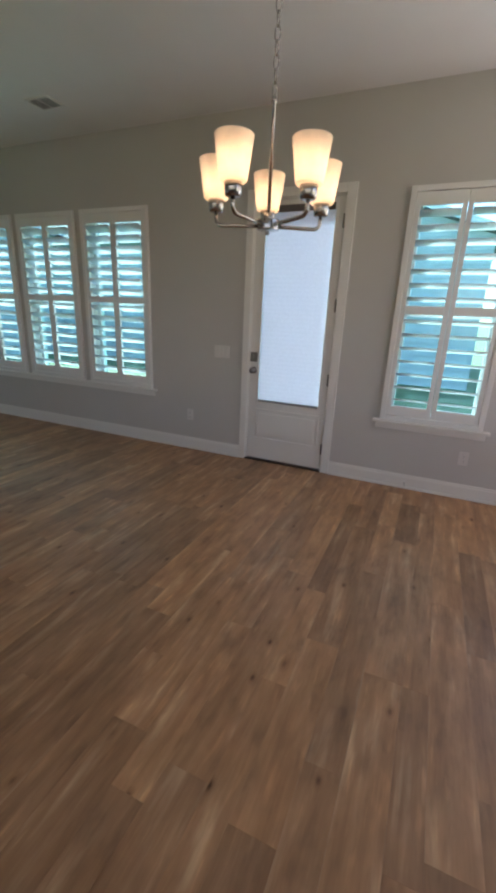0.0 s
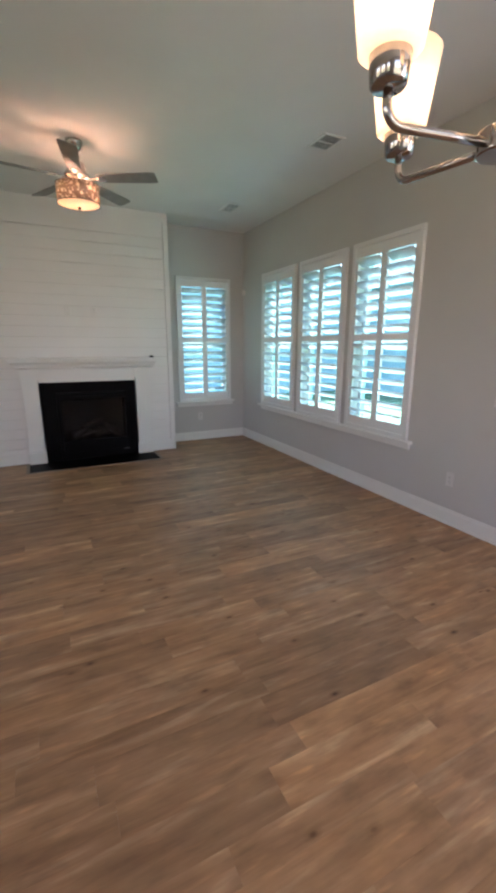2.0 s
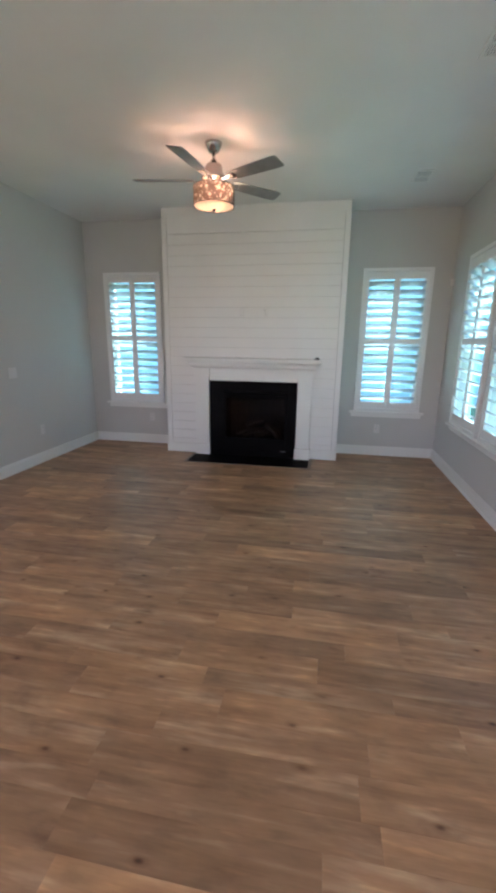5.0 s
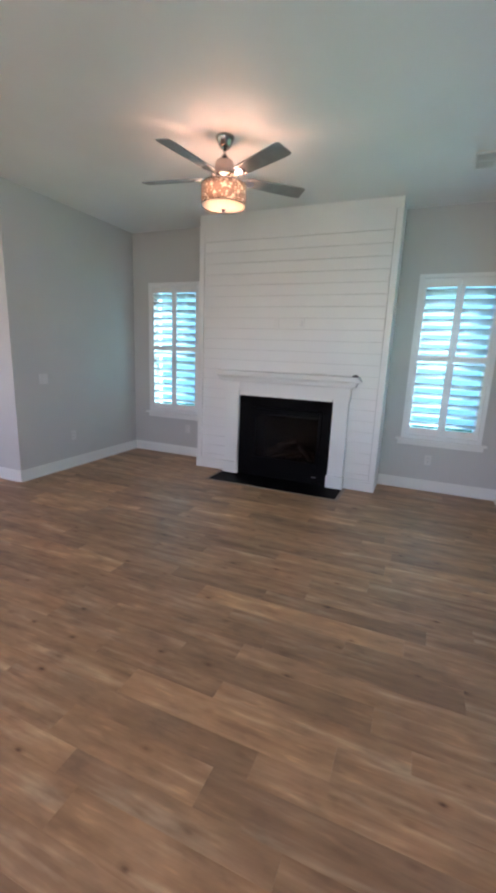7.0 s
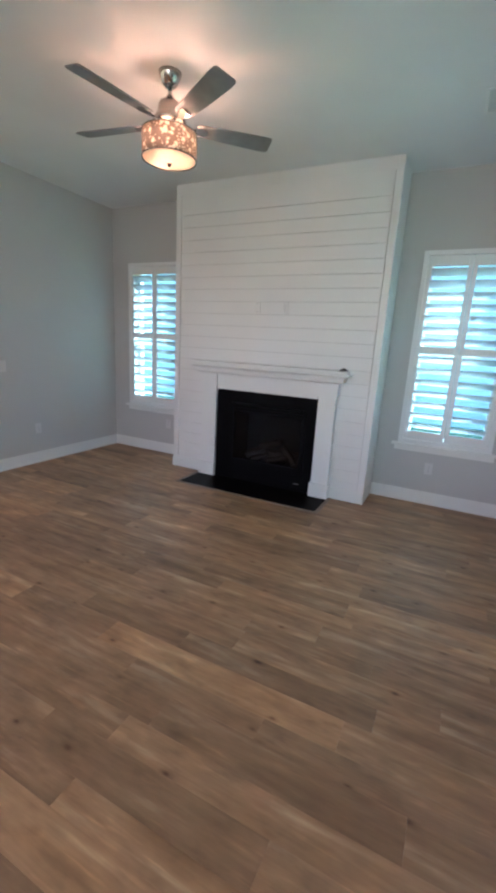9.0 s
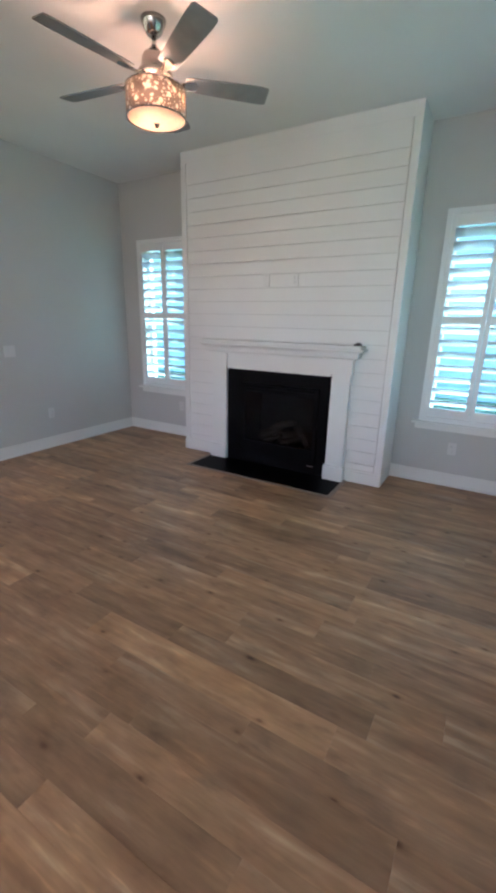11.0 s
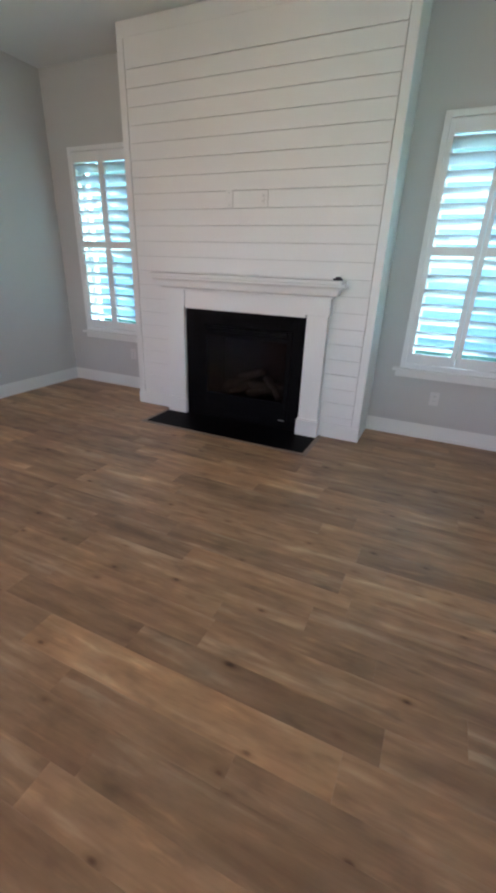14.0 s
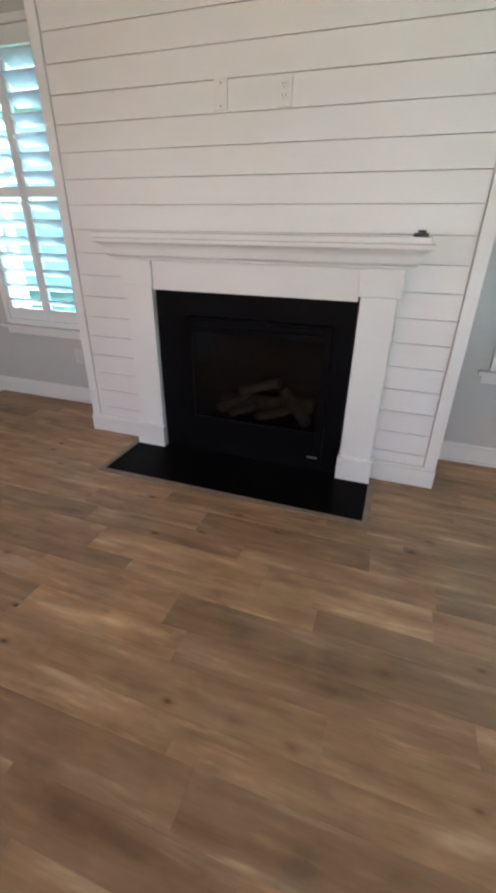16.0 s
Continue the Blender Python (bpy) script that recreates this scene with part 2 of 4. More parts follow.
def pierced(name):
    """Bronze-grey sheet with round openings of mixed size cut through it."""
    m, nt, bs = material(name)
    bs.inputs["Base Color"].default_value = (0.42, 0.31, 0.26, 1)
    bs.inputs["Roughness"].default_value = 0.4
    bs.inputs["Metallic"].default_value = 0.4
    v = coords(nt, (1, 1, 1)).outputs[0]
    fac = []
    for sc, th in ((27.0, 0.36), (62.0, 0.34)):
        vo = nt.nodes.new("ShaderNodeTexVoronoi")
        vo.inputs["Scale"].default_value = sc
        nt.links.new(v, vo.inputs["Vector"])
        lt = nt.nodes.new("ShaderNodeMath")
        lt.operation = "LESS_THAN"
        lt.inputs[1].default_value = th
        nt.links.new(vo.outputs["Distance"], lt.inputs[0])
        fac.append(lt.outputs[0])
    mx = nt.nodes.new("ShaderNodeMath")
    mx.operation = "MAXIMUM"
    nt.links.new(fac[0], mx.inputs[0])
    nt.links.new(fac[1], mx.inputs[1])
    tr = nt.nodes.new("ShaderNodeBsdfTransparent")
    ms = nt.nodes.new("ShaderNodeMixShader")
    sheer = nt.nodes.new("ShaderNodeMapRange")
    sheer.inputs["To Min"].default_value, sheer.inputs["To Max"].default_value = 0.30, 0.97
    nt.links.new(mx.outputs[0], sheer.inputs["Value"])
    nt.links.new(sheer.outputs[0], ms.inputs[0])
    nt.links.new(bs.outputs[0], ms.inputs[1])
    nt.links.new(tr.outputs[0], ms.inputs[2])
    nt.links.new(ms.outputs[0], nt.nodes["Material Output"].inputs["Surface"])
    return m


LOUVER = translucent("white_poly_louver", (0.84, 0.85, 0.85), 0.60, 60.0, 0.4)
BAND = pierced("pierced_drum_metal")
SIDING = plain("pale_siding", (0.51, 0.575, 0.60), 0.6, 0, 3, 0.06)
ROOFM = plain("asphalt_shingle", (0.20, 0.195, 0.195), 0.9, 0, 8, 0.3)
LAWN = plain("lawn_grass", (0.14, 0.18, 0.08), 0.9, 0, 3, 0.35)
FARGLASS = plain("far_window_glass", (0.22, 0.30, 0.34), 0.2)


# ---- building helpers ----
def box(bm, x0, x1, y0, y1, z0, z1):
    vs = [bm.verts.new(p) for p in ((x0, y0, z0), (x1, y0, z0), (x1, y1, z0), (x0, y1, z0), (x0, y0, z1), (x1, y0, z1), (x1, y1, z1), (x0, y1, z1))]
    for f in ((3, 2, 1, 0), (4, 5, 6, 7), (0, 1, 5, 4), (1, 2, 6, 5), (2, 3, 7, 6), (3, 0, 4, 7)):
        bm.faces.new([vs[i] for i in f])
    return bm


def boxes(*dims, bevel=0.0):
    bm = bmesh.new()
    for d in dims:
        box(bm, *d)
    if bevel:
        bmesh.ops.bevel(bm, geom=bm.edges[:], offset=bevel, segments=2, affect="EDGES", profile=0.6)
    return bm


def revolve(profile, steps=32, centre=(0, 0, 0), close=False):
    """Turned shape round z from (radius, height) pairs."""
    bm = bmesh.new()
    rings = []
    for r, z in profile:
        if r < 1e-5:
            rings.append([bm.verts.new((centre[0], centre[1], centre[2] + z))])
        else:
            rings.append([bm.verts.new((centre[0] + r * math.cos(2 * math.pi * k / steps), centre[1] + r * math.sin(2 * math.pi * k / steps), centre[2] + z)) for k in range(steps)])
    pairs = list(zip(rings, rings[1:]))
    if close:
        pairs.append((rings[-1], rings[0]))
    for a, b in pairs:
        for k in range(steps):
            q = [a[k % len(a)], a[(k + 1) % len(a)], b[(k + 1) % len(b)], b[k % len(b)]]
            q = list(dict.fromkeys(q))
            if len(q) > 2:
                bm.faces.new(q)
    bmesh.ops.recalc_face_normals(bm, faces=bm.faces[:])
    for f in bm.faces:
        f.smooth = True
    return bm


def tube(points, radius, steps=10):
    bm = bmesh.new()
    pts = [Vector(p) for p in points]
    rings = []
    up = Vector((0.13, 0.21, 1)).normalized()
    for i, p in enumerate(pts):
        d = (pts[min(i + 1, len(pts) - 1)] - pts[max(i - 1, 0)]).normalized()
        ref = up if abs(d.dot(up)) < 0.95 else Vector((1, 0.2, 0)).normalized()
        a = d.cross(ref).normalized()
        if rings and a.dot(last) < 0:
            a = -a
        last = a
        b = d.cross(a)
        rings.append([bm.verts.new(p + radius * (math.cos(2 * math.pi * k / steps) * a + math.sin(2 * math.pi * k / steps) * b)) for k in range(steps)])
    for r0, r1 in zip(rings, rings[1:]):
        # match the nearest start vertex, so that the skin does not twist
        off = min(range(steps), key=lambda o: (r0[0].co - r1[o].co).length)
        for k in range(steps):
            bm.faces.new((r0[k], r0[(k + 1) % steps], r1[(k + 1 + off) % steps], r1[(k + off) % steps]))
    bm.faces.new(rings[0])
    bm.faces.new(rings[-1])
    bmesh.ops.recalc_face_normals(bm, faces=bm.faces[:])
    for f in bm.faces:
        f.smooth = len(f.verts) == 4
    return bm


def mesh_of(name, bm, mat):
    me = bpy.data.meshes.new(name)
    bm.to_mesh(me)
    bm.free()
    me.materials.append(mat)
    return me


def thing(name, label, category, bm=None, mat=None, group="", kind="", at=None):
    ob = new(name, mesh_of(name, bm, mat) if bm else None)
    if at is not None:
        ob.matrix_world = at if isinstance(at, Matrix) else Matrix.Translation(at)
    return tagged(ob, label, category, group, kind)


def part(name, bm, mat, parent, label=""):
    ob = new(name, bm if isinstance(bm, bpy.types.Mesh) else mesh_of(name, bm, mat))
    ob.parent = parent
    return tagged(ob, label)


# ---- structure ----
YW, XF, YL, XE, H = 3.51, -5.96, -1.36, -3.947, 3.05
XR, YS = 2.6, -4.2
TH = 0.16
HEAD, SILL = 2.39, 0.60


def wall_bm(u0, u1, holes, place):
    """A wall from u0 to u1, full height, with holes (ua, ub, za, zb); place(ua, ub, za, zb) gives the box."""
    bm = bmesh.new()
    cuts = sorted({u0, u1, *[h[0] for h in holes], *[h[1] for h in holes]})
    for a, b in zip(cuts, cuts[1:]):
        z = 0.0
        for h in sorted((h for h in holes if h[0] <= a + 1e-6 and h[1] >= b - 1e-6), key=lambda h: h[2]):
            if h[2] > z:
                box(bm, *place(a, b, z, h[2]))
            z = h[3]
        if z < H:
            box(bm, *place(a, b, z, H))
    bmesh.ops.remove_doubles(bm, verts=bm.verts[:], dist=1e-5)
    return bm


TRIPLE = [(-5.300, -4.440), (-4.345, -3.485), (-3.390, -2.530)]
SINGLE = [(-0.115, 0.690)]
DOOR_X = (-1.405, -0.590)
DOOR_H = 2.385
IN = 0.045
holes_n = [(a + IN, b - IN, SILL + 0.02, HEAD - IN) for a, b in TRIPLE + SINGLE] + [(DOOR_X[0], DOOR_X[1], 0.0, DOOR_H)] + [(c - w / 2, c + w / 2, *REAR_Z) for s_, c, w in REAR if s_ == "N"]
WIN_F = [(-1.080, -0.245), (2.442, 3.277)]
holes_w = [(a + IN, b - IN, SILL + 0.02, HEAD - IN) for a, b in WIN_F]
thing("wall_north", "light greige painted wall with shuttered windows and a door", "wall",
      wall_bm(XF - TH, XR + TH, holes_n, lambda a, b, z0, z1: (a, b, YW, YW + TH, z0, z1)), WALL, kind="structure")
thing("wall_west", "light greige painted wall beside the fireplace", "wall",
      wall_bm(YL - TH, YW, holes_w, lambda a, b, z0, z1: (XF - TH, XF, a, b, z0, z1)), WALL, kind="structure")
thing("wall_south", "light greige painted wall ending at an open corner", "wall",
      boxes((XF, XE, YL - TH, YL, 0, H)), WALL, kind="structure")
thing("wall_hall", "light greige painted return wall", "wall", boxes((XE - TH, XE, YS, YL - TH, 0, H)), WALL, kind="structure")
thing("wall_back", "plain painted wall closing the house", "wall",
      wall_bm(XE - TH, XR + TH, [(c - w / 2, c + w / 2, *REAR_Z) for s_, c, w in REAR if s_ == "S"], lambda a, b, z0, z1: (a, b, YS - TH, YS, z0, z1)), WALL, kind="structure")
thing("wall_east", "plain painted wall closing the house", "wall",
      wall_bm(YS, YW, [(c - w / 2, c + w / 2, *REAR_Z) for s_, c, w in REAR if s_ == "E"], lambda a, b, z0, z1: (XR, XR + TH, a, b, z0, z1)), WALL, kind="structure")
thing("ceiling", "flat white painted ceiling", "ceiling", boxes((XF - TH, XR + TH, YS - TH, YW + TH, H, H + 0.25)), CEIL, kind="structure")
floor = thing("floor", "brown oak plank floor with knots and varied tones", "floor",
              boxes((XF - TH, XR + TH, YS - TH, YW + TH, -0.25, -0.013)), GAP, kind="structure")


def base_run(name, pts_box):
    bm = bmesh.new()
    for (x0, x1, y0, y1), (dx, dy) in pts_box:
        # lower board, thinner moulded top, shoe at the floor
        t1, t2, t3 = 0.015, 0.008, 0.026
        for t, z0, z1 in ((t1, 0, 0.105), (t2, 0.105, 0.125), (t3, 0, 0.016)):
            box(bm, min(x0, x0 + dx * t) if dx else x0, max(x1, x1 + dx * t) if dx else x1,
                min(y0, y0 + dy * t) if dy else y0, max(y1, y1 + dy * t) if dy else y1, z0, z1)
    return thing(name, "white painted baseboard with a shoe moulding", "baseboard", bm, TRIM, kind="structure")


base_run("baseboard", [((XF, -1.462, YW, YW), (0, -1)), ((-0.518, XR, YW, YW), (0, -1)), ((XF, XF, 2.235, YW), (1, 0)),
                       ((XF, XF, YL, -0.045), (1, 0)), ((XF, XE + 0.015, YL, YL), (0, 1)), ((XE, XE, YS, YL), (1, 0)),
                       ((XR, XR, YS, YW), (-1, 0)), ((XE, XR, YS, YS), (0, 1))])

# ---- windows and shutters ----
louver_meshes = {}


def louver_mesh(length):
    key = round(length, 3)
    if key not in louver_meshes:
        bm = bmesh.new()
        w, t = 0.114 / 2, 0.0055
        prof = [(-w, 0), (-w * 0.8, t * 0.6), (-w * 0.3, t), (w * 0.3, t), (w * 0.8, t * 0.6), (w, 0), (w * 0.8, -t * 0.6), (w * 0.3, -t), (-w * 0.3, -t), (-w * 0.8, -t * 0.6)]
        ends = [[bm.verts.new((s * key / 2, y, z)) for y, z in prof] for s in (-1, 1)]
        n = len(prof)
        for k in range(n):
            f = bm.faces.new((ends[0][k], ends[0][(k + 1) % n], ends[1][(k + 1) % n], ends[1][k]))
            f.smooth = True
        bm.faces.new(ends[0][::-1])
        bm.faces.new(ends[1])
        bmesh.ops.recalc_face_normals(bm, faces=bm.faces[:])
        louver_meshes[key] = mesh_of("louver", bm, LOUVER)
    return louver_meshes[key]


def window_unit(number, a, b, m, where, tilt):
    """Local: x along the wall, y outwards from the inner face, z up. a, b: outer edges of the shutter frame."""
    wdt = b - a
    c = (a + b) / 2
    at = m @ Matrix.Translation((c, 0, 0))
    h = wdt / 2 - IN
    win = thing("window_%d" % number, "white vinyl double-hung window " + where, "window", kind="structure", at=at)
    z0, z1 = SILL + 0.02, HEAD - IN
    zm = (z0 + z1) / 2
    o = 0.045
    part("window_frame", boxes((-h, -h + o, 0.10, 0.155, z0, z1), (h - o, h, 0.10, 0.155, z0, z1), (-h + o, h - o, 0.10, 0.155, z1 - o, z1),
                               (-h + o, h - o, 0.10, 0.155, z0, z0 + o)), VINYL, win)
    part("meeting_rail", boxes((-h + o, h - o, 0.108, 0.150, zm - 0.02, zm + 0.02)), VINYL, win)
    for lo, hi, y in ((z0 + o, zm - 0.02, 0.118), (zm + 0.02, z1 - o, 0.134)):
        part("pane", boxes((-h + o, h - o, y, y + 0.004, lo, hi)), PANE, win)
    sh = thing("plantation_shutter", "white two-panel plantation shutter with open louvers " + where, "shutter",
               group="plantation shutters", at=at)
    fw, proud = 0.042, 0.034
    H2, S2 = HEAD, SILL + 0.004
    e = wdt / 2
    part("frame", boxes((-e, -e + fw, -proud, 0.0, S2, H2), (e - fw, e, -proud, 0.0, S2, H2), (-e + fw, e - fw, -proud, 0.0, H2 - fw, H2),
                        (-e + fw, e - fw, -proud, 0.0, S2, S2 + fw), bevel=0.004), SHUT, sh)
    pw = (wdt - 2 * fw - 0.006) / 2
    st, top, bot, mid = 0.036, 0.090, 0.082, 0.064
    for k in (0, 1):
        x0 = -e + fw + 0.001 + k * (pw + 0.003)
        x1 = x0 + pw
        pz0, pz1 = S2 + fw + 0.003, H2 - fw - 0.003
        mz = 1.512
        y0, y1 = -0.026, 0.004
        pan = part("panel", boxes((x0, x0 + st, y0, y1, pz0, pz1), (x1 - st, x1, y0, y1, pz0, pz1), (x0 + st, x1 - st, y0, y1, pz1 - top, pz1),
                                  (x0 + st, x1 - st, y0, y1, pz0, pz0 + bot), (x0 + st, x1 - st, y0, y1, mz - mid / 2, mz + mid / 2), bevel=0.003), SHUT, sh)
        lm = louver_mesh(pw - 2 * st - 0.003)
        for lo, hi in ((pz0 + bot, mz - mid / 2), (mz + mid / 2, pz1 - top)):
            n = 7
            pitch = (hi - lo) / n
            for i in range(n):
                lv = part("louver", lm, LOUVER, pan)
                wob = random.uniform(-0.8, 0.8)
                lv.matrix_local = pose((x0 + x1) / 2, -0.011, lo + (i + 0.5) * pitch, tilt + wob, 0, 0)
    return win


def sill(a, b, m):
    o = thing("window_stool", "white painted window stool with apron under the shutters", "window sill", kind="structure", at=m)
    part("stool", boxes((a - 0.055, b + 0.055, -0.058, 0.10, SILL - 0.020, SILL + 0.002), bevel=0.005), TRIM, o)
    part("apron", boxes((a - 0.03, b + 0.03, -0.016, 0.0, SILL - 0.075, SILL - 0.021), bevel=0.004), TRIM, o)


M_N = Matrix.Translation((0, YW, 0))
# frames and panes for the added fill-lamp windows, all out of view
for q, (side, c, w) in enumerate(REAR):
    m = {"E": pose(XR, c, 0, 0, 0, -90), "S": pose(c, YS, 0, 0, 0, 180), "N": pose(c, YW, 0)}[side]
    rw = thing("window_%d" % (q + 7), "unseen white window added round a fill lamp", "window", kind="structure", at=m)
    h2, (za, zb_) = w / 2, REAR_Z
    part("window_frame", boxes((-h2, -h2 + 0.05, 0.01, 0.05, za, zb_), (h2 - 0.05, h2, 0.01, 0.05, za, zb_), (-h2 + 0.05, h2 - 0.05, 0.01, 0.05, zb_ - 0.05, zb_),
                               (-h2 + 0.05, h2 - 0.05, 0.01, 0.05, za, za + 0.05), (-0.02, 0.02, 0.012, 0.048, za + 0.05, zb_ - 0.05)), VINYL, rw)
    part("pane", boxes((-h2, h2, 0.120, 0.126, za, zb_)), WARM_FILTER, rw, "warm filter pane added to the unseen window")
M_W = pose(XF, 0, 0, 0, 0, 90)
wnum = 1
for a, b in TRIPLE:
    window_unit(wnum, a, b, M_N, "in a row of three", -31.0)
    wnum += 1
for a, b in SINGLE:
    window_unit(wnum, a, b, M_N, "beside the patio door", -16.0)
    wnum += 1
for a, b in WIN_F:
    window_unit(wnum, a, b, M_W, "beside the fireplace", -31.0)
    wnum += 1
sill(TRIPLE[0][0], TRIPLE[2][1], M_N)
sill(*SINGLE[0], M_N)
for a, b in WIN_F:
    sill(a, b, M_W)

# ---- patio door ----
dx0, dx1 = DOOR_X
door = thing("door_1", "white patio door with a full glass light and a lowered cellular shade", "door", kind="structure")
part("casing", boxes((dx0 - 0.058, dx0 + 0.008, YW - 0.020, YW, 0, DOOR_H + 0.065), (dx1 - 0.008, dx1 + 0.072, YW - 0.020, YW, 0, DOOR_H + 0.065),
                     (dx0 + 0.008, dx1 - 0.008, YW - 0.020, YW, DOOR_H - 0.006, DOOR_H + 0.065), bevel=0.004), TRIM, door)
part("jamb", boxes((dx0, dx0 + 0.014, YW + 0.001, YW + TH, 0, DOOR_H), (dx1 - 0.014, dx1, YW + 0.001, YW + TH, 0, DOOR_H), (dx0, dx1, YW + 0.001, YW + TH, DOOR_H - 0.014, DOOR_H)), TRIM, door)
lx0, lx1 = dx0 + 0.018, dx1 - 0.018
gx0, gx1, gz0, gz1 = -1.300, -0.668, 0.600, 2.335
ys = YW + 0.012
slab = part("slab", boxes((lx0, gx0, ys, ys + 0.044, 0.022, DOOR_H - 0.018), (gx1, lx1, ys, ys + 0.044, 0.022, DOOR_H - 0.018),
                          (gx0, gx1, ys, ys + 0.044, 0.022, gz0), (gx0, gx1, ys, ys + 0.044, gz1, DOOR_H - 0.018)), TRIM, door)
part("glazing_bead", boxes((gx0 - 0.006, gx0 + 0.016, ys - 0.010, ys, gz0 - 0.006, gz1 + 0.006), (gx1 - 0.016, gx1 + 0.006, ys - 0.010, ys, gz0 - 0.006, gz1 + 0.006),
                           (gx0 + 0.016, gx1 - 0.016, ys - 0.010, ys, gz0 - 0.006, gz0 + 0.016), (gx0 + 0.016, gx1 - 0.016, ys - 0.010, ys, gz1 - 0.016, gz1 + 0.006), bevel=0.003), TRIM, slab)
part("pane", boxes((gx0, gx1, ys + 0.022, ys + 0.028, gz0, gz1)), CLEAR, slab)
# raised panel at the foot of the door
pb = bmesh.new()
box(pb, gx0 + 0.022, gx1 - 0.022, ys - 0.012, ys, 0.268, 0.500)
bmesh.ops.bevel(pb, geom=[e for e in pb.edges], offset=0.009, segments=2, affect="EDGES")
part("raised_panel", pb, TRIM, slab)
part("panel_moulding", boxes((gx0 - 0.014, gx1 + 0.014, ys - 0.011, ys, 0.226, 0.246), (gx0 - 0.014, gx1 + 0.014, ys - 0.011, ys, 0.522, 0.542),
                             (gx0 - 0.014, gx0 + 0.006, ys - 0.011, ys, 0.246, 0.522), (gx1 - 0.006, gx1 + 0.014, ys - 0.011, ys, 0.246, 0.522), bevel=0.003), TRIM, slab)
for z in (2.18, 1.526, 0.884, 0.23):
    hb = boxes((dx1 - 0.026, dx1 - 0.010, YW - 0.004, YW + 0.008, z - 0.05, z + 0.05))
    kn = revolve([(0.0, -0.055), (0.006, -0.053), (0.0065, 0.053), (0.0, 0.055)], 12, (dx1 - 0.017, YW - 0.006, z))
    me = bpy.data.meshes.new("k")
    kn.to_mesh(me)
    hb.from_mesh(me)
    kn.free()
    bpy.data.meshes.remove(me)
    part("hinge", hb, NICKEL, door, "dark nickel hinge")
part("threshold", boxes((dx0, dx1, YW - 0.012, YW + TH, -0.012, 0.014), bevel=0.004), plain("bronze_threshold", (0.06, 0.05, 0.045), 0.5, 0.5), door)
part("sweep", boxes((lx0, lx1, ys + 0.004, ys + 0.040, 0.014, 0.022)), SLOT, door)
lockset = thing("door_lock", "satin nickel deadbolt and knob on the patio door", "door lock")
kx = -1.345
dbm = boxes((kx - 0.034, kx + 0.034, ys - 0.022, ys, 0.995, 1.085), bevel=0.006)
part("deadbolt", dbm, NICKEL, lockset)
part("thumb_turn", boxes((kx - 0.006, kx + 0.006, ys - 0.045, ys - 0.022, 1.02, 1.06), bevel=0.003), NICKEL, lockset)
kb = revolve([(0.0, 0.0), (0.033, 0.0), (0.033, 0.006), (0.014, 0.012), (0.012, 0.03), (0.024, 0.04), (0.029, 0.052), (0.024, 0.064), (0.0, 0.068)], 24)
kb.transform(pose(kx, ys, 0.912, 90, 0, 0))
part("knob", kb, NICKEL, lockset)

shade = thing("cellular_shade", "white cellular shade pulled down over the door glass", "window shade")
cb = bmesh.new()
nz = 86
zt, zb = 2.268, 0.630
sx0, sx1 = gx0 + 0.020, gx1 - 0.020
cols = []
for k in range(nz + 1):
    z = zt + (zb - zt) * k / nz
    y = ys - 0.004 - (0.0009 if k % 2 else 0.0)
    cols.append((cb.verts.new((sx0, y, z)), cb.verts.new((sx1, y, z)), cb.verts.new((sx1, 2 * ys + 0.008 - y, z)), cb.verts.new((sx0, 2 * ys + 0.008 - y, z))))
for p, q in zip(cols, cols[1:]):
    cb.faces.new((p[0], q[0], q[1], p[1]))
    cb.faces.new((p[2], q[2], q[3], p[3]))
bmesh.ops.recalc_face_normals(cb, faces=cb.faces[:])
part("cloth", cb, CELL, shade)
part("bottom_rail", boxes((sx0 - 0.004, sx1 + 0.004, ys - 0.016, ys + 0.014, 0.612, 0.632), bevel=0.003), plain("grey_rail", (0.28, 0.28, 0.28), 0.5), shade)
part("head_rail", boxes((sx0 - 0.004, sx1 + 0.004, ys - 0.016, ys + 0.014, 2.268, 2.322), bevel=0.003), plain("bronze_head_rail", (0.10, 0.088, 0.078), 0.5), shade)

# ---- chimney breast and shiplap ----
CX, CY0, CY1 = -5.548, -0.045, 2.235
chim = thing("chimney_breast", "white shiplap chimney breast with flat corner boards", "chimney breast", kind="structure")
OPY0, OPY1, OPZ = 0.567, 1.700, 0.993
FB = (0.740, 1.600, 0.10, 0.865)
part("core", boxes((XF, CX - 0.013, CY0 + 0.012, FB[0] - 0.02, 0, H), (XF, CX - 0.013, FB[1] + 0.02, CY1 - 0.012, 0, H),
                   (XF, CX - 0.013, FB[0] - 0.02, FB[1] + 0.02, FB[3] + 0.02, H), (XF, CX - 0.013, FB[0] - 0.02, FB[1] + 0.02, 0, FB[2] - 0.02)), BACKER, chim)
for y0, y1 in ((CY0, CY0 + 0.012), (CY1 - 0.012, CY1)):
    part("side_panel", boxes((XF, CX - 0.012, y0, y1, 0, H)), LAPP, chim)
CB = 0.062
for y0, y1 in ((CY0, CY0 + CB), (CY1 - CB, CY1)):
    part("corner_board", boxes((CX - 0.012, CX + 0.008, y0, y1, 0.0, H - 0.105), bevel=0.002), LAPP, chim)
part("frieze_board", boxes((CX - 0.012, CX + 0.004, CY0, CY1, H - 0.104, H - 0.001), bevel=0.002), LAPP, chim)
part("top_board", boxes((CX - 0.012, CX + 0.0035, CY0 + CB + 0.003, CY1 - CB - 0.006, 2.7535, H - 0.1043)), LAPP, chim)
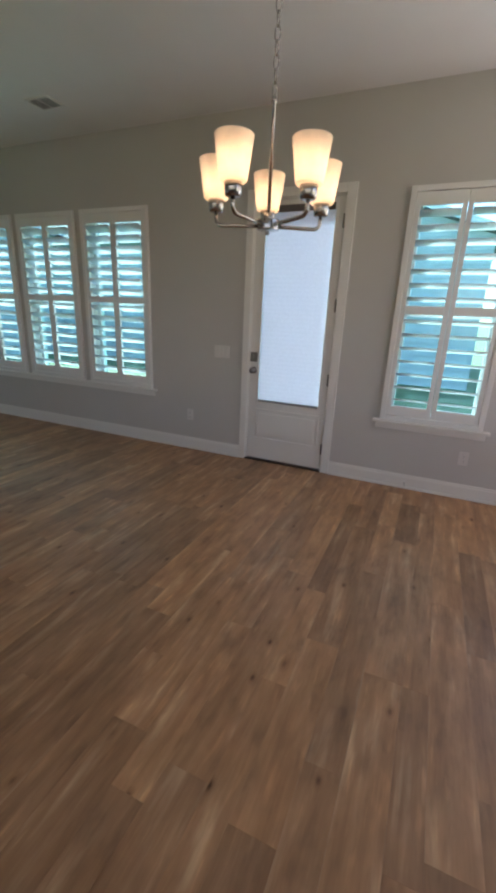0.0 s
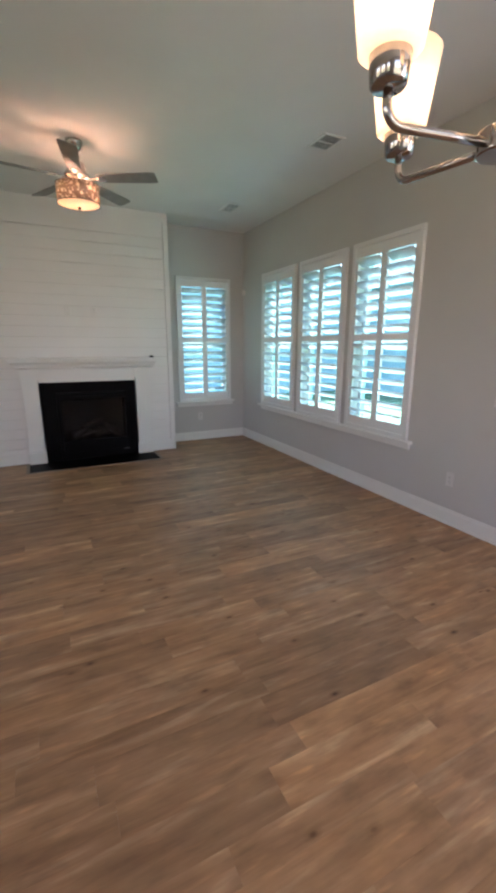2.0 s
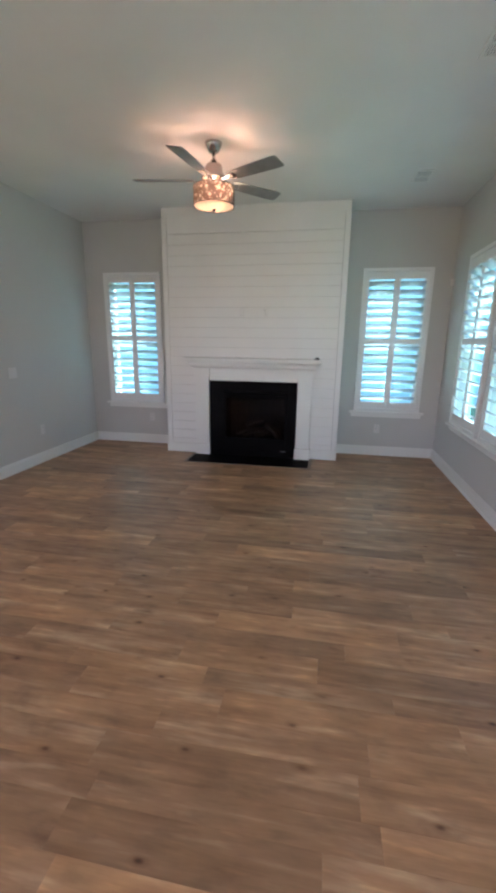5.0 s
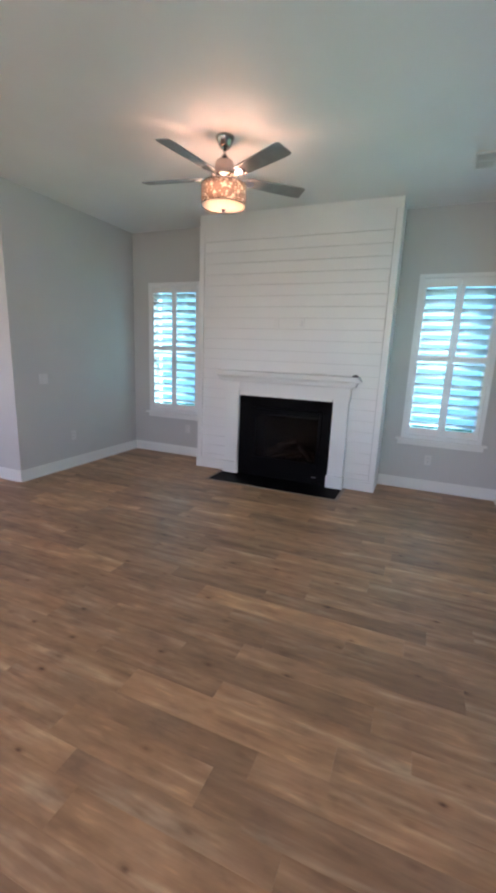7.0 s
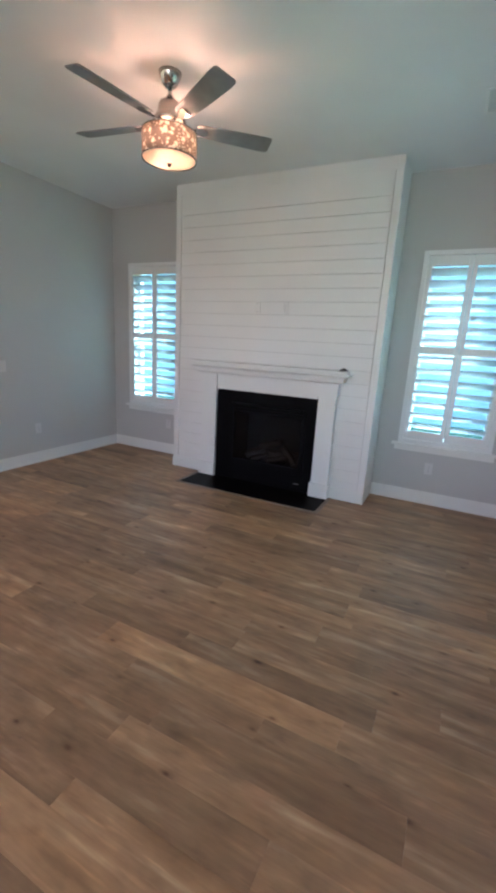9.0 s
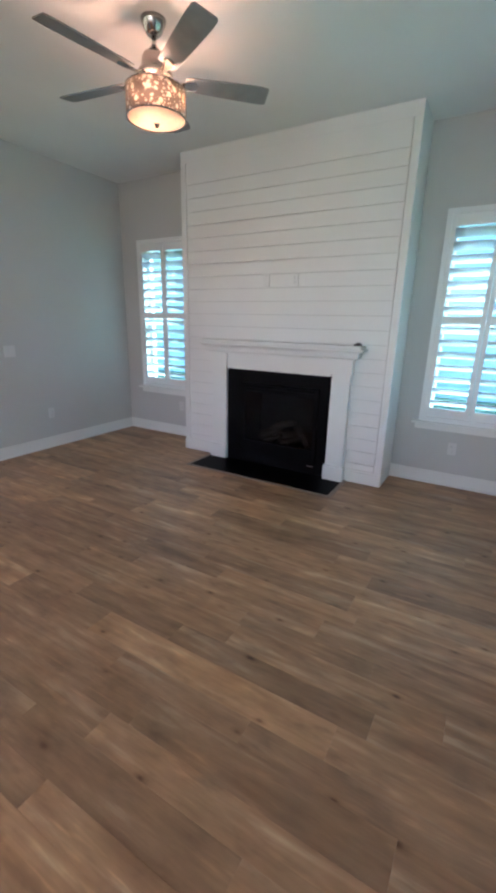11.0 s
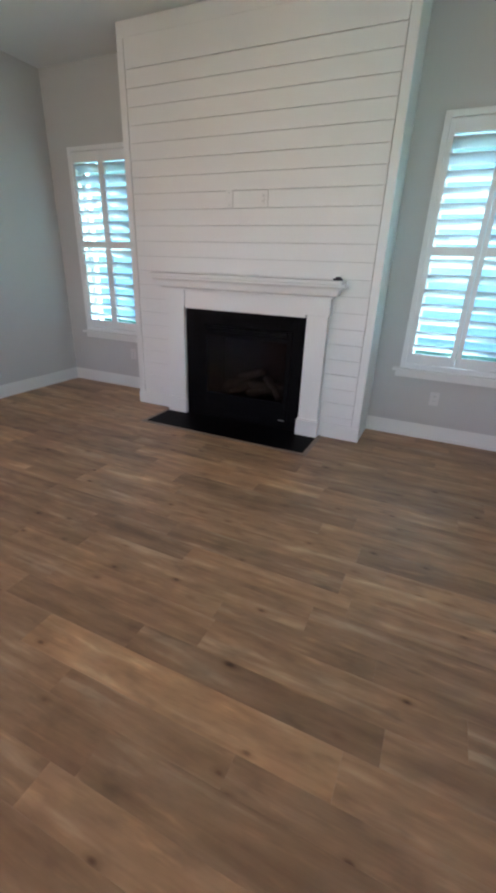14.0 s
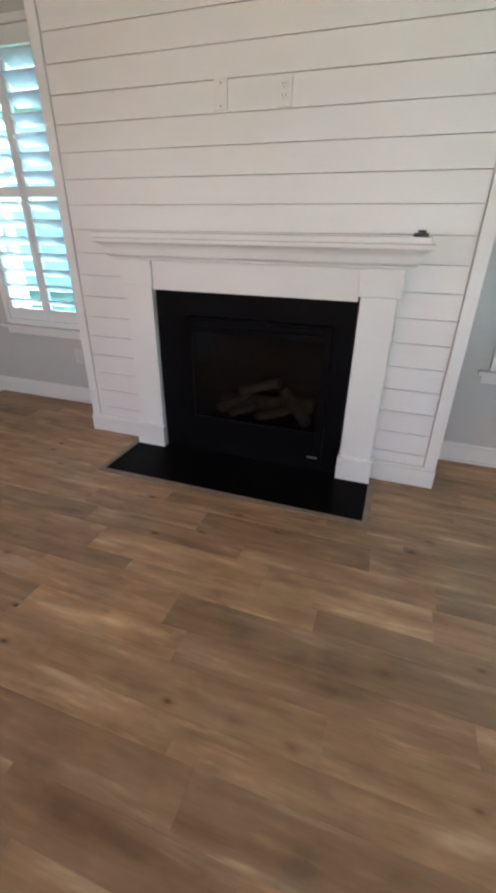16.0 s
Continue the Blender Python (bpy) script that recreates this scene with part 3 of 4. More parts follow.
part("base_board", boxes((CX - 0.0, CX + 0.014, CY0 - 0.010, 0.372, 0, 0.105), (CX - 0.0, CX + 0.010, CY0 - 0.005, 0.372, 0.105, 0.128),
                         (CX - 0.0, CX + 0.014, 1.893, CY1 + 0.004, 0, 0.105), (CX - 0.0, CX + 0.010, 1.893, CY1 + 0.002, 0.105, 0.128),
                         (XF + 0.02, CX, CY1, CY1 + 0.003, 0, 0.12), (XF + 0.02, CX, CY0 - 0.015, CY0, 0, 0.12), bevel=0.003), TRIM, chim)
PITCH, Z_REF = 0.122, 1.410
k = -11
while Z_REF + PITCH * k < 2.74:
    z0, z1 = Z_REF + PITCH * k + 0.0015, Z_REF + PITCH * (k + 1) - 0.0015
    z0, z1 = max(z0, 0.01), min(z1, H - 0.106)
    spans = [(CY0 + CB + 0.003, CY1 - CB - 0.006)]
    if z0 < OPZ + 0.1:
        spans = [(CY0 + CB + 0.003, OPY0 - 0.02), (OPY1 + 0.02, CY1 - CB - 0.006)]
    for y0, y1 in spans:
        jit = random.uniform(-0.0007, 0.0007)
        part("shiplap_board", boxes((CX - 0.012, CX + jit, y0, y1, z0, z1), bevel=0.0012), LAPP, chim)
    k += 1

# ---- fireplace ----
fp = thing("fireplace_surround", "white painted wooden mantel surround with pilasters and a moulded shelf", "fireplace mantel")
MF = CX + 0.001


def pilaster(y0, y1):
    p = part("pilaster", boxes((MF, -5.482, y0 + 0.010, y1 - 0.010, 0.13, 1.02), bevel=0.003), TRIM, fp)
    part("cap_block", boxes((MF, -5.466, y0 - 0.004, y1 + 0.004, 1.018, 1.148), bevel=0.003), TRIM, p)
    part("plinth_block", boxes((MF, -5.456, y0 - 0.002, y1 + 0.002, 0.0, 0.145), bevel=0.004), TRIM, p)


pilaster(0.372, 0.566)
pilaster(1.701, 1.893)
part("frieze", boxes((MF, -5.482, 0.5665, 1.7005, OPZ, 1.155), bevel=0.002), TRIM, fp)
# crown under the shelf: stepped and coved, with mitred returns
prof = [(0.0, 1.146), (0.086, 1.146), (0.091, 1.149), (0.091, 1.157), (0.087, 1.159)]
prof += [(0.088 + 0.030 * math.sin(radians(a)), 1.161 + 0.016 * (1 - math.cos(radians(a)))) for a in range(0, 76, 15)]
prof += [(0.117 + 0.031 * (1 - math.cos(radians(a))), 1.176 + 0.052 * math.sin(radians(a))) for a in range(10, 91, 16)]
prof += [(0.149, 1.231), (0.154, 1.234), (0.154, 1.250), (0.0, 1.250)]
cbm = bmesh.new()
rings = []
for d, z in prof:
    ex = (d - 0.086) * 1.4
    x = MF + d if d else MF
    y0, y1 = 0.360 - max(ex, 0), 1.905 + max(ex, 0)
    rings.append([cbm.verts.new(p) for p in ((MF, y0, z), (x, y0, z), (x, y1, z), (MF, y1, z))])
for r0, r1 in zip(rings, rings[1:]):
    for q in range(3):
        if len({tuple(v.co) for v in (r0[q], r0[q + 1], r1[q + 1], r1[q])}) > 2:
            cbm.faces.new((r0[q], r0[q + 1], r1[q + 1], r1[q]))
bmesh.ops.remove_doubles(cbm, verts=cbm.verts[:], dist=1e-5)
bmesh.ops.recalc_face_normals(cbm, faces=cbm.faces[:])
part("crown_moulding", cbm, TRIM, fp)
part("shelf", boxes((MF, -5.388, 0.256, 1.982, 1.251, 1.280), bevel=0.006), TRIM, fp)

ins = thing("gas_fireplace", "black gas fireplace insert with glass front and ceramic logs", "fireplace")
SX = -5.507
for d in ((CX - 0.011, SX, OPY0, FB[0], 0.004, OPZ), (CX - 0.011, SX, FB[1], OPY1, 0.004, OPZ),
          (CX - 0.011, SX, FB[0] + 0.0005, FB[1] - 0.0005, FB[3], OPZ), (CX - 0.011, SX, FB[0] + 0.0005, FB[1] - 0.0005, 0.004, FB[2])):
    part("slate_slab", boxes(d), SLATE, ins, "matte black slate slab")
y0, y1, z0, z1 = FB
part("firebox", boxes((XF + 0.02, XF + 0.04, y0, y1, z0, z1), (XF + 0.04, SX - 0.02, y0, y0 + 0.015, z0, z1), (XF + 0.04, SX - 0.02, y1 - 0.015, y1, z0, z1),
                      (XF + 0.04, SX - 0.02, y0, y1, z1 - 0.015, z1), (XF + 0.04, SX - 0.02, y0, y1, z0, z0 + 0.015)), SOOT, ins)
fr = 0.045
part("face_frame", boxes((SX - 0.018, SX + 0.010, y0 + 0.002, y0 + fr, z0 + 0.002, z1 - 0.002), (SX - 0.018, SX + 0.010, y1 - fr, y1 - 0.002, z0 + 0.002, z1 - 0.002),
                         (SX - 0.018, SX + 0.010, y0 + fr, y1 - fr, z0 + 0.002, z0 + 0.15), bevel=0.003), BLACK, ins)
part("hood", boxes((SX - 0.018, SX + 0.026, y0 + fr, y1 - fr, z1 - 0.018, z1 - 0.004), (SX - 0.018, SX + 0.016, y0 + fr, y1 - fr, z1 - 0.052, z1 - 0.022),
                   (SX - 0.018, SX + 0.006, y0 + fr, y1 - fr, z1 - 0.095, z1 - 0.056), bevel=0.003), BLACK, ins)
fg = part("fire_glass", boxes((SX - 0.012, SX - 0.008, y0 + fr, y1 - fr, z0 + 0.15, z1 - 0.095)), FIREGLASS, ins)
fg.visible_shadow = False
part("grate", boxes(*[(SX - 0.30, SX - 0.08, y, y + 0.012, 0.20, 0.215) for y in [0.88 + 0.07 * q for q in range(9)]], (SX - 0.10, SX - 0.085, 0.86, 1.50, 0.185, 0.235)), BLACK, ins)
rl = random.Random(4)
for (ya, xa, za), (yb, xb, zb2), rad in (((0.88, -0.24, 0.29), (1.48, -0.26, 0.30), 0.046), ((0.90, -0.12, 0.26), (1.08, -0.22, 0.36), 0.034), ((1.48, -0.10, 0.25), (1.30, -0.22, 0.40), 0.036),
                                         ((1.02, -0.20, 0.37), (1.26, -0.24, 0.45), 0.032), ((1.16, -0.10, 0.25), (1.36, -0.18, 0.31), 0.028), ((0.98, -0.09, 0.25), (1.14, -0.16, 0.30), 0.024)):
    pts = []
    for q in range(9):
        f = q / 8
        pts.append((SX + xa + (xb - xa) * f + rl.uniform(-0.006, 0.006), ya + (yb - ya) * f, za + (zb2 - za) * f + rl.uniform(-0.007, 0.007)))
    lg = tube(pts, rad, 12)
    for v in lg.verts:
        v.co += Vector((rl.uniform(-0.004, 0.004), rl.uniform(-0.004, 0.004), rl.uniform(-0.004, 0.004)))
    part("ceramic_log", lg, LOG, ins, "grey-brown ceramic log")
part("badge", boxes((SX + 0.0005, SX + 0.004, 1.515, 1.578, 0.080, 0.092), bevel=0.001), NICKEL, ins, "small silver badge")

hearth = thing("hearth_slab", "flush black slate hearth with a thin oak border", "hearth", kind="structure")
HX, HY0, HY1 = -5.088, 0.372, 1.892
part("slate", boxes((CX - 0.0, HX, HY0, HY1, -0.012, 0.004), bevel=0.001), SLATE, hearth)
BO = plain("oak_border", (0.25, 0.175, 0.125), 0.45, 0, 14, 0.2)
part("border_strip", boxes((HX + 0.001, HX + 0.036, HY0 - 0.036, HY1 + 0.036, -0.012, 0.006), bevel=0.002), BO, hearth)
part("border_strip", boxes((CX + 0.015, HX, HY0 - 0.036, HY0 - 0.001, -0.012, 0.006), bevel=0.002), BO, hearth)
part("border_strip", boxes((CX + 0.015, HX, HY1 + 0.001, HY1 + 0.036, -0.012, 0.006), bevel=0.002), BO, hearth)
rem = thing("remote_control", "small dark remote lying on the mantel shelf", "remote control")
part("body", boxes((-5.490, -5.430, 1.902, 1.964, 1.280, 1.295), bevel=0.004), REMOTE, rem)
part("clip", boxes((-5.475, -5.445, 1.918, 1.952, 1.294, 1.307), bevel=0.003), REMOTE, rem)


# ---- plates, vents ----
def plate(name, label, cat, m, w=0.072, h=0.116, kind="duplex", gangs=1, finish=PLATE):
    """Local: x along the wall, -y into the room."""
    t = thing(name, label, cat, at=m)
    part("cover_plate", boxes((-w / 2, w / 2, -0.006, 0, -h / 2, h / 2), bevel=0.0025), finish, t)
    if kind == "duplex":
        for s in (-1, 1):
            r = part("receptacle", boxes((-0.017, 0.017, -0.009, -0.006, s * 0.0195 - 0.0145, s * 0.0195 + 0.0145), bevel=0.0015), finish, t)
            part("slot", boxes((-0.008, -0.0055, -0.0095, -0.0085, s * 0.0195 - 0.001, s * 0.0195 + 0.008), (0.0055, 0.008, -0.0095, -0.0085, s * 0.0195 - 0.001, s * 0.0195 + 0.008),
                               (-0.0022, 0.0022, -0.0095, -0.0085, s * 0.0195 - 0.009, s * 0.0195 - 0.005)), SLOT, r)
    elif kind == "switch":
        for g in range(gangs):
            x = (g - (gangs - 1) / 2) * 0.046
            part("rocker", boxes((x - 0.0165, x + 0.0165, -0.0095, -0.006, -0.033, 0.033), bevel=0.0015), finish, t)
    else:
        for s in (-1, 1):
            part("screw", boxes((-0.003, 0.003, -0.0068, -0.0055, s * 0.042 - 0.003, s * 0.042 + 0.003)), SLOT, t)
    return t


M_C = pose(CX + 0.0015, 0, 0, 0, 0, 90)
plate("blank_plate", "white blank cover plate on the shiplap", "cover plate", M_C @ Matrix.Translation((0.969, 0, 1.842)), 0.068, 0.114, "blank", finish=WPLATE)
plate("power_outlet", "white duplex outlet on the shiplap above the mantel", "power outlet", M_C @ Matrix.Translation((1.268, 0, 1.838)), 0.072, 0.114, finish=WPLATE)
plate("light_switch", "white three-gang rocker switch plate", "light switch", Matrix.Translation((-1.690, YW, 1.062)), 0.165, 0.116, "switch", 3)
plate("power_outlet", "white duplex wall outlet above the baseboard", "power outlet", Matrix.Translation((-2.055, YW, 0.375)))
plate("power_outlet", "white duplex wall outlet above the baseboard", "power outlet", Matrix.Translation((0.595, YW, 0.35)))
plate("power_outlet", "white duplex wall outlet above the baseboard", "power outlet", M_W @ Matrix.Translation((2.765, 0, 0.365)))
plate("power_outlet", "white duplex wall outlet above the baseboard", "power outlet", M_W @ Matrix.Translation((-0.447, 0, 0.39)))
M_S = pose(0, YL, 0, 0, 0, 180)
plate("light_switch", "white two-gang rocker switch plate", "light switch", M_S @ Matrix.Translation((4.322, 0, 1.115)), 0.118, 0.116, "switch", 2)
plate("power_outlet", "white duplex wall outlet above the baseboard", "power outlet", M_S @ Matrix.Translation((4.714, 0, 0.40)))
sen = thing("motion_sensor", "small white corner sensor high on the wall", "sensor", at=Matrix.Translation((-5.915, YW, 2.21)))
part("housing", boxes((-0.022, 0.022, -0.040, 0, -0.035, 0.035), bevel=0.008), PLATE, sen)
ds = thing("door_stop", "small metal spring door stop on the baseboard", "door stop")
part("spring", tube([(0.173, YW - 0.015, 0.052), (0.173, YW - 0.08, 0.052)], 0.006, 10), NICKEL, ds)
part("tip", tube([(0.173, YW - 0.08, 0.052), (0.173, YW - 0.094, 0.052)], 0.009, 10), PLATE, ds)


def ceiling_vent(x0, x1, y0, y1, split, label):
    v = thing("ceiling_vent", label, "air vent")
    b = 0.022
    part("backing", boxes((x0 + b, x1 - b, y0 + b, y1 - b, H - 0.003, H - 0.0005)), VENTBACK, v)
    part("frame", boxes((x0, x0 + b, y0, y1, H - 0.010, H), (x1 - b, x1, y0, y1, H - 0.010, H), (x0 + b, x1 - b, y0, y0 + b, H - 0.010, H), (x0 + b, x1 - b, y1 - b, y1, H - 0.010, H),
                        ((x0 + x1) / 2 - 0.006, (x0 + x1) / 2 + 0.006, y0 + b, y1 - b, H - 0.010, H), bevel=0.002), TRIM, v)
    sb = boxes((-(x1 - x0 - 2 * b - 0.012) / 4, (x1 - x0 - 2 * b - 0.012) / 4, -0.007, 0.007, -0.0007, 0.0007))
    sm = mesh_of("slat", sb, TRIM)
    for half in (0, 1):
        cx = x0 + b + (x1 - x0 - 2 * b) * (0.25 + 0.5 * half)
        n = int((y1 - y0 - 2 * b) / 0.014)
        for q in range(n):
            s = part("slat", sm, TRIM, v)
            s.matrix_local = pose(cx, y0 + b + (q + 0.5) * (y1 - y0 - 2 * b) / n, H - 0.009, 28 if half else 22, 0, 0)


ceiling_vent(-3.225, -2.966, 2.79, 2.988, True, "white louvered ceiling supply register")
ceiling_vent(-5.105, -4.802, 2.772, 2.945, True, "small white louvered ceiling register")

# ---- chandelier ----
ch = thing("chandelier", "polished chrome five-light chandelier with frosted tapered glass shades, lit", "chandelier", at=CHAND)
part("hub", revolve([(0.0, -0.024), (0.034, -0.024), (0.0365, -0.0236), (0.0378, -0.0224), (0.038, -0.020), (0.038, 0.006), (0.0378, 0.0084), (0.0365, 0.0096), (0.034, 0.010), (0.0, 0.010)], 36), CHROME, ch)
part("finial", boxes((-0.006, 0.006, -0.004, 0.004, -0.040, -0.026), bevel=0.002), NICKEL, ch)
part("stem", revolve([(0.0, 0.014), (0.0058, 0.014), (0.0058, 0.345), (0.010, 0.350), (0.010, 0.362), (0.0, 0.366)], 16), CHROME, ch)
part("stem_collar", revolve([(0.0, 0.0102), (0.0135, 0.0102), (0.014, 0.012), (0.014, 0.026), (0.0125, 0.028), (0.008, 0.030), (0.0, 0.030)], 20), CHROME, ch)
ztop = H - CHAND.z - 0.03
link_pts = [(0.009 * math.cos(a), 0.0, 0.021 * math.sin(a)) for a in [2 * math.pi * q / 16 for q in range(17)]]
lkm = mesh_of("chain_link", tube(link_pts, 0.0022, 6), CHROME)
z, q = 0.382, 0
while z < ztop - 0.01:
    l = part("chain_link", lkm, CHROME, ch)
    l.matrix_local = pose(0, 0, z, 0, 0, 90 * (q % 2) + random.uniform(-12, 12))
    z += 0.036
    q += 1
part("canopy", revolve([(0.0, ztop), (0.012, ztop), (0.03, ztop + 0.006), (0.058, ztop + 0.018), (0.062, ztop + 0.0295), (0.0, ztop + 0.0295)], 32), CHROME, ch)
cup_z = 0.040
arm_pts = [(0.036, 0, -0.010), (0.10, 0, -0.008), (CHAND_R - 0.026, 0, -0.006)] + \
          [(CHAND_R - 0.026 + 0.026 * math.sin(a), 0, 0.020 - 0.026 * math.cos(a)) for a in [radians(15 * s) for s in range(1, 7)]] + [(CHAND_R, 0, cup_z)]
arm_m = mesh_of("arm", tube(arm_pts, 0.0068, 12), CHROME)
cup_m = mesh_of("cup", revolve([(0.0, cup_z - 0.002), (0.022, cup_z - 0.002), (0.0255, cup_z + 0.002), (0.0290, cup_z + 0.040), (0.0270, cup_z + 0.042), (0.0, cup_z + 0.042)], 28, (CHAND_R, 0, 0)), CHROME)
sh0, sh1 = cup_z + 0.036, cup_z + 0.160
shade_m = mesh_of("shade", revolve([(0.016, sh0), (0.038, sh0 + 0.001), (0.0430, sh0 + 0.006), (0.0600, sh1), (0.0585, sh1 + 0.002), (0.0565, sh1), (0.0400, sh0 + 0.008), (0.016, sh0 + 0.004)], 40, (CHAND_R, 0, 0)), FROST)
bulb_m = mesh_of("bulb", revolve([(0.0, 0.085), (0.010, 0.087), (0.012, 0.105), (0.020, 0.135), (0.021, 0.150), (0.014, 0.168), (0.0, 0.174)], 20, (CHAND_R, 0, 0)), BULB)
for a in CHAND_ANGLES:
    arm = part("arm", arm_m, CHROME, ch)
    arm.matrix_local = pose(0, 0, 0, 0, 0, a)
    part("cup", cup_m, CHROME, arm)
    part("shade", shade_m, FROST, arm, "frosted amber-lit glass shade")
    bl = part("bulb", bulb_m, BULB, arm)
    bl.visible_shadow = False

# ---- ceiling fan ----
fan = thing("ceiling_fan", "chrome ceiling fan with grey blades and lit sparkling drum light", "ceiling fan", at=FAN)
part("canopy", revolve([(0.0, -0.075), (0.030, -0.075), (0.045, -0.062), (0.066, -0.02), (0.070, -0.001), (0.0, -0.001)], 36), CHROME, fan)
part("downrod", revolve([(0.0, -0.15), (0.0125, -0.15), (0.0125, -0.07), (0.0, -0.07)], 16), CHROME, fan)
part("motor_housing", revolve([(0.0, -0.122), (0.020, -0.122), (0.026, -0.130), (0.027, -0.140), (0.044, -0.148), (0.062, -0.160), (0.071, -0.178), (0.074, -0.205), (0.082, -0.228), (0.096, -0.244),
                               (0.101, -0.252), (0.101, -0.266), (0.094, -0.274), (0.070, -0.282), (0.066, -0.294), (0.0, -0.296)], 44), BRIGHT, fan)
BZ = -0.275
bb = bmesh.new()
outline = [(0.17, -0.042), (0.20, -0.052), (0.40, -0.062), (0.60, -0.068), (0.645, -0.066), (0.662, -0.056), (0.665, 0.056), (0.650, 0.066), (0.60, 0.068), (0.40, 0.062), (0.20, 0.052), (0.17, 0.042)]
lo = [bb.verts.new((x, y, -0.003)) for x, y in outline]
hi = [bb.verts.new((x, y, 0.003)) for x, y in outline]
bb.faces.new(lo[::-1])
bb.faces.new(hi)
for q in range(len(lo)):
    bb.faces.new((lo[q], lo[(q + 1) % len(lo)], hi[(q + 1) % len(lo)], hi[q]))
bb.transform(pose(0, 0, BZ, -12, 0, 0))
blade_m = mesh_of("blade", bb, BLADE)
ib = bmesh.new()
io = [(0.075, -0.022), (0.12, -0.012), (0.16, -0.020), (0.20, -0.034), (0.232, -0.030), (0.245, 0.0), (0.232, 0.030), (0.20, 0.034), (0.16, 0.020), (0.12, 0.012), (0.075, 0.022)]
lo = [ib.verts.new((x, y, -0.009)) for x, y in io]
hi = [ib.verts.new((x, y, -0.004)) for x, y in io]
ib.faces.new(lo[::-1])
ib.faces.new(hi)
for q in range(len(lo)):
    ib.faces.new((lo[q], lo[(q + 1) % len(lo)], hi[(q + 1) % len(lo)], hi[q]))
ib.transform(pose(0, 0, BZ, -12, 0, 0))
iron_m = mesh_of("blade_iron", ib, CHROME)
for q in range(5):
    bl = part("blade", blade_m, BLADE, fan)
    bl.matrix_local = pose(0, 0, 0, 0, 0, 134 - 72 * q)
    part("blade_iron", iron_m, CHROME, bl, "chrome blade bracket")
DR, DT, DB = 0.172, -0.325, -0.468
drum = part("drum_shade", revolve([(DR, DT), (DR, DB), (DR - 0.0015, DB), (DR - 0.0015, DT)], 56, close=True), BAND, fan, "pierced drum shade with sparkling openings")
part("liner", revolve([(DR - 0.008, DT), (DR - 0.008, DB), (DR - 0.010, DB), (DR - 0.010, DT)], 56, close=True), DIFF, drum, "white glowing inner liner")
for z in (DT, DB):
    part("ring", revolve([(DR - 0.003, z - 0.003), (DR + 0.0025, z - 0.003), (DR + 0.0025, z + 0.003), (DR - 0.003, z + 0.003)], 56, close=True), CHROME, drum)
part("diffuser", revolve([(0.0, DB - 0.022), (0.10, DB - 0.016), (DR - 0.012, DB - 0.002), (DR - 0.006, DB + 0.002), (DR - 0.006, DB + 0.005), (0.0, DB - 0.017)], 48), DIFF, drum, "frosted glass bottom diffuser")
part("finial", revolve([(0.0, DB - 0.042), (0.010, DB - 0.038), (0.013, DB - 0.028), (0.018, DB - 0.022), (0.0, DB - 0.018)], 20), CHROME, drum)
part("light_kit", revolve([(0.0, -0.29), (0.05, -0.29), (0.05, -0.31), (0.02, -0.33), (0.012, DB - 0.015), (0.0, DB - 0.015)], 20), CHROME, fan)
fb_m = mesh_of("bulb", revolve([(0.0, -0.31), (0.011, -0.312), (0.013, -0.33), (0.024, -0.36), (0.022, -0.385), (0.0, -0.40)], 18), BULB)
for a in (20, 140, 260):
    bl = part("bulb", fb_m, BULB, fan)
    bl.matrix_local = Matrix.Translation((0.086 * math.cos(radians(a)), 0.086 * math.sin(radians(a)), -0.03))
    bl.visible_shadow = False
for q in range(3):
    a = radians(q * 120 + 80)
    part("spoke", tube([(0.045 * math.cos(a), 0.045 * math.sin(a), -0.302), ((DR - 0.003) * math.cos(a), (DR - 0.003) * math.sin(a), DT)], 0.004, 8), CHROME, fan)
# ---- outside ----
lawn = thing("ground", "mown green lawn round the house", "ground", boxes((-300, 300, -300, 300, -0.60, -0.45)), LAWN, kind="structure")


